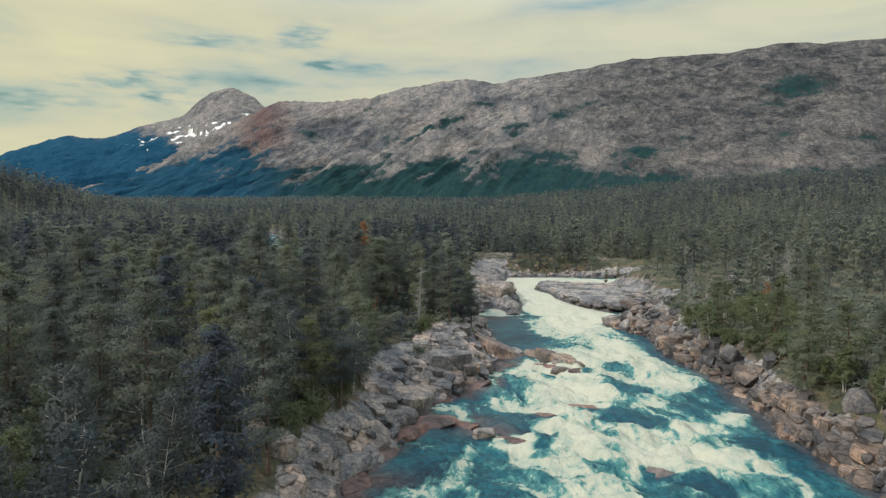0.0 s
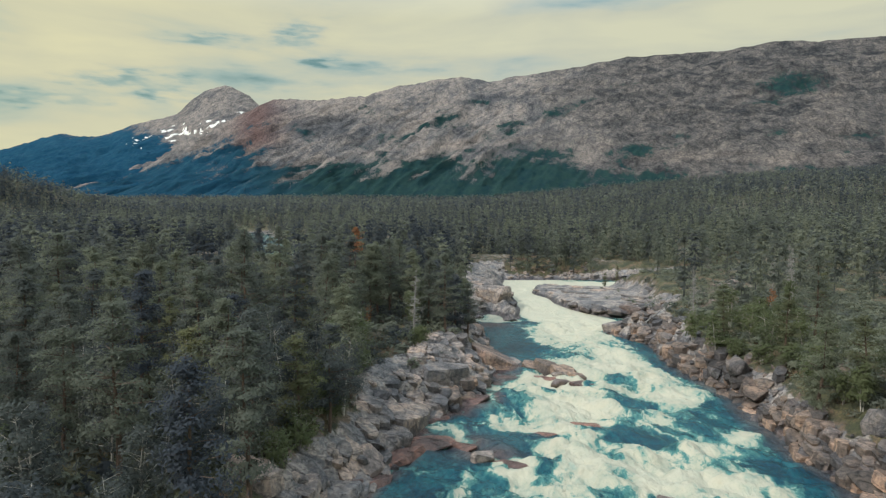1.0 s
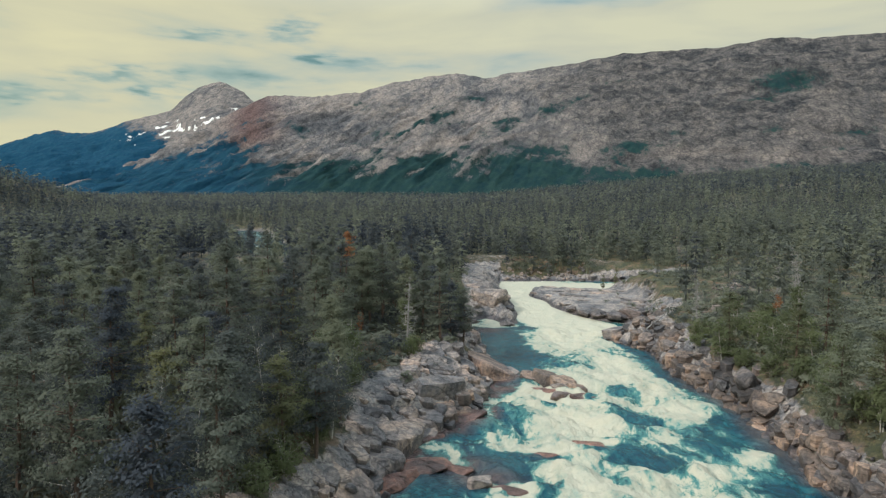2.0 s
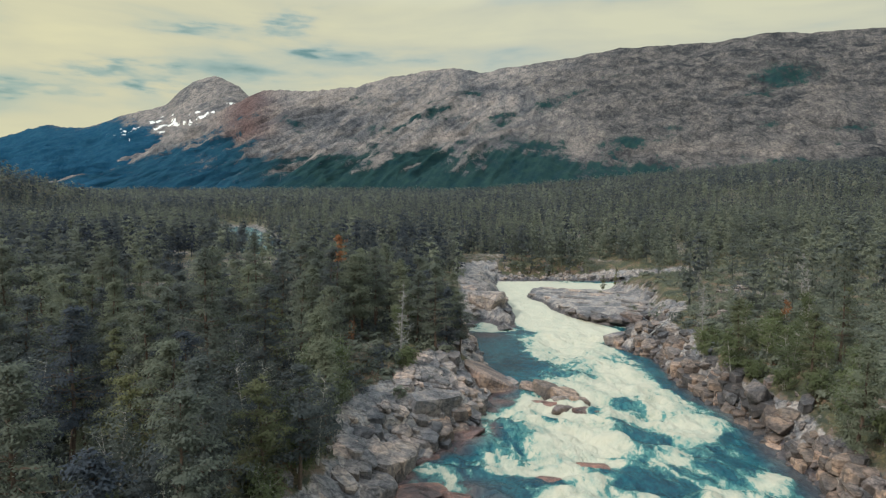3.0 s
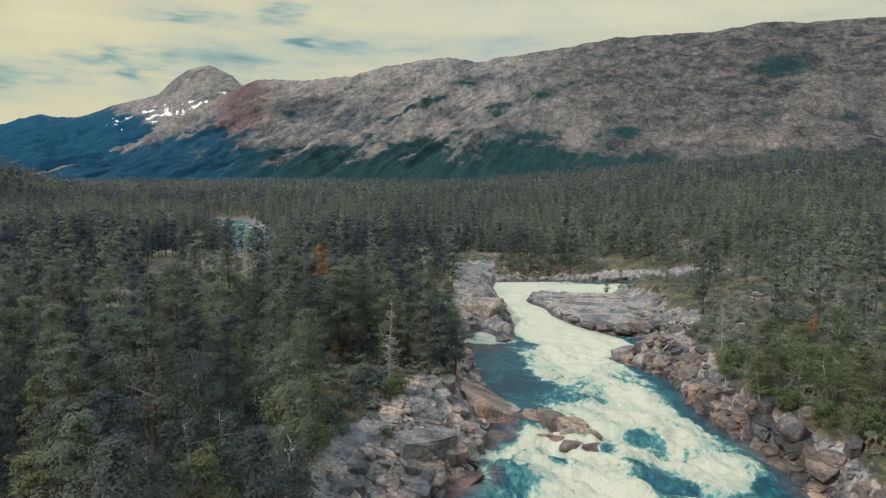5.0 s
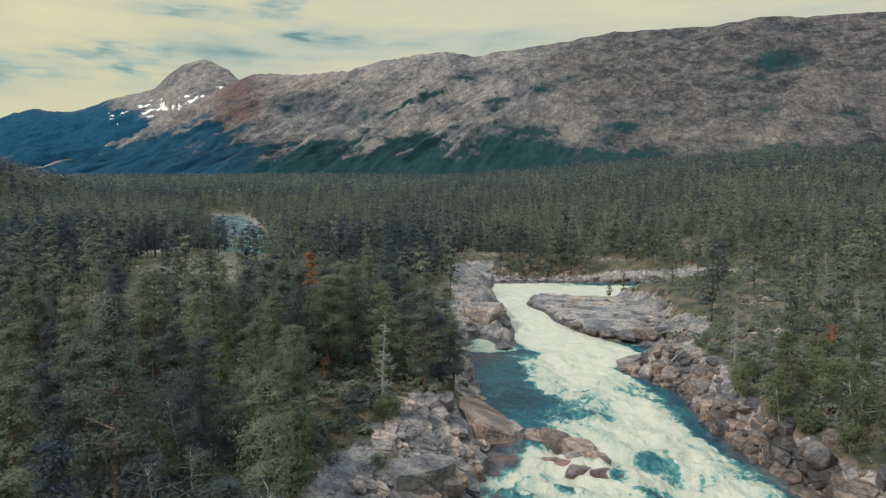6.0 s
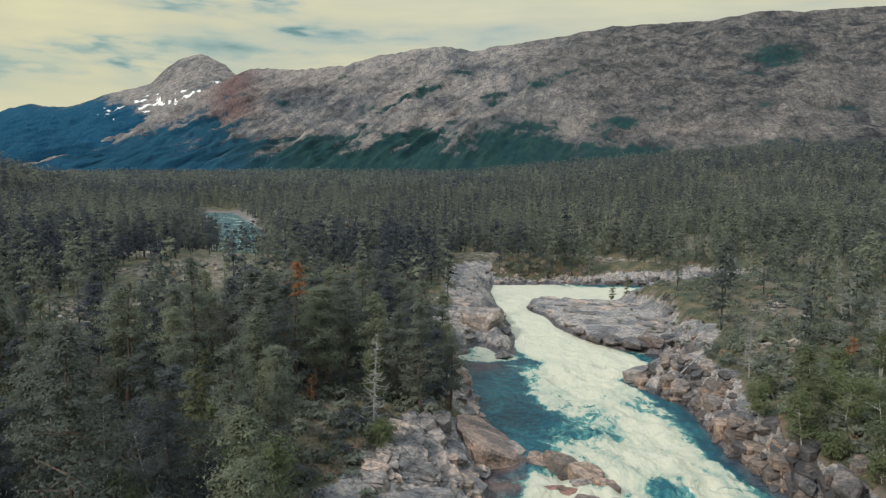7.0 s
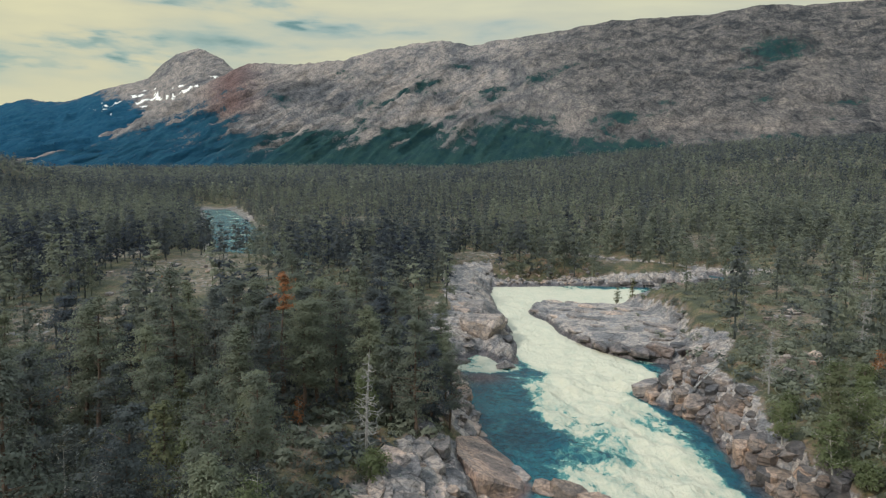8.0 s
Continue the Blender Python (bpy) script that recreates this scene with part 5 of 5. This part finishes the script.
lone(WETS[2], 2.4, 73.9, 4.4, -10, "wet_rock", "reddish wet bedrock awash in the shallows", (0, 0), 0.05)
lone(WETS[1], 7.2, 68.4, 5.0, -15, "wet_rock", "reddish wet bedrock awash in the shallows", (0, 0), 0.00)
lone(WETS[4], -1.0, 82.6, 5.5, 15, "wet_rock", "reddish wet bedrock awash in the shallows", (0, 0), 0.05)
lone(WETS[3], 17.8, 80.3, 4.6, -20, "wet_rock", "reddish wet bedrock awash in the shallows", (0, 0), -0.05)
lone(WETS[1], 12.3, 77.4, 4.0, 0, "wet_rock", "reddish wet bedrock awash in the shallows", (0, 0), -0.10)
lone(WETS[4], -9.2, 61.7, 5.5, 30, "wet_rock", "reddish wet bedrock awash in the shallows", (0, 0), 0.05)
lone(WETS[3], 4.4, 89.0, 6.5, 30, "wet_rock", "reddish ledge at the foot of the bank", (0, -6), 0.2)
PINK_SLAB = slab_mesh("pink_slab", 333, 0.55, 0.17, M_SMOOTH)
place_rock(PINK_SLAB, 9.4, 114.0, 18.5, 0.0, (23, 2), 98, "rock_slab", "large smooth pink granite slab sloping into the pool", "", 0.95)
lone(SLABS[6], 5.2, 100.5, 9.0, 70, "rock_slab", "broad tan granite shelf on the bank", (14, 6), -0.5)
lone(SLABS[8], -3.8, 79.5, 10.0, 60, "rock_slab", "broad grey granite shelf on the bank", (12, 4), -0.4)
lone(SLABS[4], 1.0, 92.0, 9.0, 40, "rock_slab", "broad grey granite shelf on the bank", (12, 4), -0.4)
lone(BIGS[0], 14.5, 169.5, 12.0, 70, "rock_outcrop", "massive rounded granite outcrop beside the waterfall", (4, 6), -0.6)
lone(BIGS[1], 15.0, 182.0, 16.0, 80, "rock_outcrop", "massive rounded granite outcrop beside the waterfall", (4, 4), -1.0)
lone(BLOCKS[5], 17.0, 154.6, 4.0, 20, "boulder", "brown boulder splitting the side fall", (0, 5), 0.5)
lone(DARKS[2], 9.6, 157.5, 3.4, 50, "wet_boulder", "dark wet boulder at the side fall", (0, 5), 0.3)
lone(DARK_BLOCKS[1], 44.4, 94.6, 7.2, 30, "boulder", "big dark lichen-speckled granite block above the rapids", (3, 4), 0.6)
lone(BLOCKS[1], 42.0, 98.4, 3.6, 70, "boulder", "leaning grey block beside the rapids", (10, 16), 0.6)
lone(BLOCKS[2], 41.6, 70.2, 3.2, 10, "boulder", "pale rounded boulder on the bank", (0, 0), 0.4)
lone(BLOCKS[6], 44.6, 66.4, 4.6, 40, "boulder", "pale rounded boulder on the bank", (0, 5), 0.5)
lone(SLABS[1], 37.8, 138.4, 6.0, 25, "rock_slab", "flat tan slab jutting into the white water", (2, -4), 0.25)
lone(SLABS[3], 42.2, 140.5, 5.5, 40, "rock_slab", "flat tan slab jutting into the white water", (4, -8), 0.4)


for k, (x, y, size, turn, sunk) in enumerate(((-9.9, 60.5, 7.5, 70, 1.0), (-8.2, 67.0, 8.0, 65, 1.1), (-6.2, 73.0, 7.5, 50, 1.0), (-5.4, 79.5, 7.5, 55, 1.0), (-2.4, 85.5, 8.0, 40, 1.1), (-8.2, 76.5, 6.0, 60, 0.7))):
    lone(BIGS[k % 4], x, y, size, turn, "rock_outcrop", "broad smooth grey bedrock hump sloping to the rapids", (4, 5), -sunk, "bedrock humps")


def scatter_glade_rocks():
    """Low boulders and bare ledges in the openings of the wood."""
    r = random.Random(83)
    for k in range(110):
        cx, cy, rad = r.choice(GLADES[:10] + GLADES[-3:])
        x, y = cx + r.gauss(0, 0.5) * rad, cy + r.gauss(0, 0.6) * rad
        if shore(np.array([x]), np.array([y]))[0] < 4:
            continue
        lone(r.choice(SLABS + BLOCKS[:5]), x, y, r.uniform(0.8, 3.4), r.uniform(0, 360), "boulder", "low grey boulder among heath in an open glade", (r.gauss(0, 6), r.gauss(0, 6)), 0.05, "glade boulders")


scatter_glade_rocks()
# boulders added in place of a small bright spot far up the valley
for k, (x, y, size) in enumerate(((172, 492, 3.4), (175, 496, 4.2), (179, 493, 3.0), (182, 499, 3.6), (177, 502, 2.6), (169, 498, 2.8))):
    lone(BLOCKS[k], x, y, size, 50 * k, "boulder", "added pale boulder for a bright spot in the valley forest", (0, 4), 0.5, "clearing boulders")


def scatter_beach():
    r = random.Random(12)
    for _ in range(70):
        x = r.uniform(22, 58)
        y = r.uniform(236, 247) + (3 if x < 28 else 0)
        lone(r.choice(BLOCKS), x, y, r.uniform(0.9, 2.4), r.uniform(0, 360), "boulder", "small pale stone on the far gravel shore", (r.gauss(0, 8), r.gauss(0, 8)), 0.1, "shore stones")


scatter_beach()


def scatter_pink_blocks():
    r = random.Random(21)
    for k in range(44):
        left = k % 4 == 0
        y = r.uniform(84, 104) if left else r.uniform(62, 142)
        out = r.uniform(-0.2, 3.0)
        x = bank_x(y, left) + (-out if left else out)
        lone(r.choice(PINKS), x, y, r.uniform(1.3, 3.4), (-60 if left else 52) + r.gauss(0, 18), "rock_block", "sharp-edged pinkish tan granite block at the waterline",
             (r.gauss(7, 5), r.gauss(8 if left else -8, 6)), 0.15, "pink blocks")


scatter_pink_blocks()


def build_rubble():
    """Smaller broken rock that covers the banks, in one mesh."""
    r = np.random.default_rng(77)
    forms = []
    for me in SLABS + SLABS + BLOCKS[:4]:
        v = np.array([p.co[:] for p in me.vertices])
        forms.append((v, np.array([p.vertices[:] for p in me.polygons])))
    Y = r.uniform(48, 152, 3200)
    left = r.uniform(0, 1, len(Y)) < 0.74
    wide = bank_width(np.where(left, 0.0, 60.0), Y)
    out = r.uniform(0, 1, len(Y)) * (wide + 0.9) - 0.4
    X = np.array([bank_x(y, l) for y, l in zip(Y, left)]) + np.where(left, -out, out)
    d = shore(X, Y)
    k = np.where((d > -0.5) & (d < wide + 1) & (slab_zone(X, Y) < 0.4) & ~(left & (Y < 82) & (r.uniform(0, 1, len(Y)) < 0.75)))[0][:950]
    Z = ground_height(X, Y, d)
    rubble_mesh([i for i in k if left[i]], X, Y, Z, left, forms, r, M_RUBBLE, "broken grey granite ledges and rubble covering the bank")
    rubble_mesh([i for i in k if not left[i]], X, Y, Z, left, forms, r, M_TANRUBBLE, "tan and grey broken granite ledges and rubble covering the bank")


def rubble_mesh(k, X, Y, Z, left, forms, r, material, label):
    vs, fs, n = [], [], 0
    for i in k:
        v, f = forms[int(r.integers(len(forms)))]
        size = float(r.choice((0.6, 0.9, 1.3, 1.9, 2.8, 4.0)) * r.uniform(0.8, 1.3))
        m = pose(X[i], Y[i], Z[i] - 0.01 * size, r.normal(7, 3), r.normal(9 if left[i] else -9, 5), (-60 if left[i] else 52) + r.normal(0, 16)) @ Matrix.Diagonal((size, size, 0.7 * size, 1))
        a = np.array(m)
        vs.append(v @ a[:3, :3].T + a[:3, 3])
        fs.append(f + n)
        n += len(v)
    tagged(new("bank_rubble", mesh_of("bank_rubble", np.concatenate(vs), np.concatenate(fs), material)), label, "rubble", kind="stuff")


build_rubble()


def scatter_ledges():
    """Thin worn ledges on the rock tongue and on the outcrop across the chute."""
    r = random.Random(31)
    made = 0
    while made < 52:
        if made < 34:
            x, y = r.uniform(29, 57), r.uniform(155, 200)
            if flat_rock(np.array([x]), np.array([y]))[0] < 0.3:
                continue
            turn, name = -28 + r.gauss(0, 10), "broad worn ledge of the bedrock tongue"
        else:
            x, y = r.uniform(7, 21), r.uniform(158, 225)
            turn, name = -70 + r.gauss(0, 14), "worn granite ledge beside the waterfall"
        if shore(np.array([x]), np.array([y]))[0] < 0.8:
            continue
        ob = lone(r.choice(SLABS), x, y, r.uniform(2.2, 6.5), turn, "rock_ledge", name, (r.gauss(2, 2), r.gauss(3, 2)), 0.0, "rock ledges")
        ob.scale.z *= 0.4
        made += 1


scatter_ledges()


def fallen_log():
    p0, p1 = Vector((41.9, 131.6, 0)), Vector((47.0, 134.6, 0))
    pts = []
    for k in range(7):
        p = p0.lerp(p1, k / 6)
        z = ground_z(p0.x, p0.y) * (1 - k / 6) + ground_z(p1.x, p1.y) * k / 6
        pts.append((p.x, p.y + 0.1 * math.sin(k), z + 0.75))
    v, f = tube(pts[0], pts[-1], 0.17, 0.08, 9)
    root = tagged(new("fallen_log"), "bleached fallen log lying across the bank rocks", "log")
    part("stem", mesh_of("stem", v, f, M_DEADWOOD, True), root)
    for a, b in ((2, (0.2, 0.5, 0.5)), (4, (0.1, -0.4, 0.5))):
        v, f = tube(pts[a], tuple(np.add(pts[a], b)), 0.05, 0.02, 5)
        part("branch_stub", mesh_of("branch_stub", v, f, M_DEADWOOD, True), root)


fallen_log()


def dark_ledges():
    """Wet dark rocks round the inlet, their tone also standing for shade on the tongue's face, and along the far bank
    above the falls.
    """
    r = random.Random(57)
    # inlet rocks: wet, and darkened to paint in the shaded rock face
    for x, y, size, turn in ((46.6, 156.6, 6.0, -42), (49.5, 153.0, 5.0, 20), (43.0, 157.9, 6.0, -42), (39.9, 160.3, 5.4, -46), (37.2, 163.3, 4.8, -52), (34.9, 167.4, 4.2, -60),
                             (47.0, 149.6, 4.0, 55), (43.8, 145.2, 3.4, 52)):
        lone(r.choice(DARKS), x, y, size, turn, "wet_boulder", "wet rock by the inlet, dark tone also standing for shade", (r.gauss(0, 5), r.gauss(0, 5)), 0.55, "wet boulders")
    for k in range(13):
        x = 50 + 3.6 * k + r.uniform(-1, 1)
        y = float(np.interp(x, [36, 55, 71, 86, 103], [234, 234, 230, 231, 240])) + r.uniform(0.5, 1.8)
        lone(r.choice(DARK_SLABS + DARKS), x, y, r.uniform(3.2, 5.5), r.gauss(0, 16), "wet_boulder", "dark rock ledge along the far bank", (r.gauss(0, 5), r.gauss(0, 5)), 0.0, "far bank ledges")
    for k in range(22):
        x = 26 + 1.15 * k + r.uniform(-0.5, 0.5)
        lone(r.choice(BLOCKS), x, 235 + r.uniform(0, 3.5), r.uniform(0.9, 2.0), r.uniform(0, 360), "boulder", "pale boulder heaped above the falls", (0, 0), 0.1, "far bank boulders")
    for x, y, size, turn in ((42.2, 158.6, 5.5, -40), (44.8, 157.0, 5.0, -30)):
        lone(r.choice(DARKS), x, y, size, turn, "wet_boulder", "wet rock by the inlet, dark tone also standing for shade", (3, 4), 0.35, "wet boulders")


dark_ledges()


# ---------------------------------------------------------------- single trees by the water
def plant(root, x, y, turn=0.0, tilt=(0.0, 0.0), scale=1.0):
    root.matrix_world = pose(x, y, ground_z(x, y), tilt[0], tilt[1], turn) @ Matrix.Scale(scale, 4)


def dead_tree(seed, h, x, y, label, turn=0.0, tilt=(0.0, 0.0)):
    t, l = snag(seed, h)
    plant(tree_thing("dead_tree", label, "tree", "dead trees", [("trunk", t, M_DEADWOOD), ("branchwork", l, M_DEADWOOD)]), x, y, turn, tilt)


dead_tree(1, 11.5, -4.1, 105.5, "bare grey dead pine standing beside the rock bank", 20, (0, 2))
dead_tree(2, 8.8, 48.1, 122.7, "bare silver-grey dead pine above the rapids", 80, (0, -2))
dead_tree(3, 9.5, 66.3, 121.4, "twisted bare dead pine among green pines", 140, (2, 3))
for k, (x, y, h) in enumerate(((70, 136, 8.5), (83, 152, 9.5), (60, 152, 7.0), (94, 172, 9.0), (76, 182, 8.0), (-33, 150, 9.0))):
    dead_tree(10 + k, h, x, y, "bare grey dead pine among living trees", 50 * k, (1, 2))
dead_tree(30, 5.5, -24.3, 70.2, "pale leaning dead birch stem in the dark wood", 30, (0, 17))
dead_tree(31, 5.0, -22.5, 69.5, "pale leaning dead birch stem in the dark wood", 200, (8, -24))
plant(tree_thing("rust_pine", "dying pine with rust-orange needles", "tree", "", pine_pieces(610, 16.3, 1.15, 0.72, 8, 4, 2, 18, 0.32, needles=M_RUST, top=0.6)), -15.4, 118)
plant(tree_thing("rust_birch", "small birch with orange leaves in the open wood", "tree", "",
                 [("trunk", broadleaf(620, 4, 1.3, 1, 14, 16, 0.24, 2)[0], M_BIRCHBARK), ("crown", broadleaf(620, 4, 1.3, 1, 14, 16, 0.24, 2)[1], M_RUST)]), 62.6, 122.6)
for seed, h, x, y in ((621, 3.2, -42.5, 117.5), (622, 3.0, -60.5, 196.0), (623, 3.4, -12.0, 111.0)):
    wood, leaves = broadleaf(seed, h, 1.1, 1, 12, 14, 0.22, 2)
    plant(tree_thing("rust_birch", "low birch with rust-orange leaves in a glade", "tree", "rust birches", [("trunk", wood, M_BIRCHBARK), ("crown", leaves, M_RUST)]), x, y, seed * 40)
for seed, h, w, x, y in ((630, 5.5, 1.7, 43.2, 110.9), (631, 6.2, 2.6, 49.5, 104.5), (632, 6.5, 3.0, 49, 97), (633, 5.5, 2.4, 54, 97), (634, 5.0, 1.1, 45.5, 71)):
    plant(tree_thing("birch_tree", "leafy light green birch with pale stems", "tree", "birches", birch_pieces(seed, h, w, 1 + seed % 3)), x, y, seed * 40)
for seed, h, w, x, y in ((650, 3.4, 1.9, 47.5, 88), (651, 4.2, 2.2, 53, 89), (652, 3.6, 1.8, 47.5, 117), (653, 4.0, 2.2, 52, 111), (654, 3.6, 2.2, 45.8, 80), (662, 4.6, 2.5, 49, 84), (663, 5.0, 2.6, 51.5, 74), (664, 3.6, 2.0, 45.6, 74.5), (665, 3.4, 2.0, 46.8, 66), (655, 3.2, 1.8, -10.5, 84), (656, 3.6, 2.0, -13.5, 76), (657, 3.0, 1.7, -3, 101), (658, 3.2, 1.9, -11.5, 68.5), (659, 3.4, 2.0, -13.0, 63), (660, 3.0, 1.8, -14.0, 57.5), (661, 2.6, 1.6, -12.2, 72.5), (672, 3.4, 2.1, 55.5, 109), (674, 3.0, 1.9, 46.5, 94), (675, 2.6, 1.7, 56.5, 116), (676, 2.8, 1.8, 60, 121), (677, 2.6, 1.9, 46.0, 100.5), (678, 2.4, 1.7, 45.3, 104.5)):
    wood, leaves = broadleaf(seed, h, w, 3, 14, 30, 0.20, 2)
    plant(tree_thing("willow_shrub", "rounded leafy green shrub beside the bank rocks", "shrub", "bank shrubs", [("trunk", wood, M_BIRCHBARK), ("crown", leaves, M_BIRCH)]), x, y, seed * 30)
for seed, h, x, y in ((640, 4.2, 50.5, 195.5), (641, 5.4, 54.5, 196.5)):
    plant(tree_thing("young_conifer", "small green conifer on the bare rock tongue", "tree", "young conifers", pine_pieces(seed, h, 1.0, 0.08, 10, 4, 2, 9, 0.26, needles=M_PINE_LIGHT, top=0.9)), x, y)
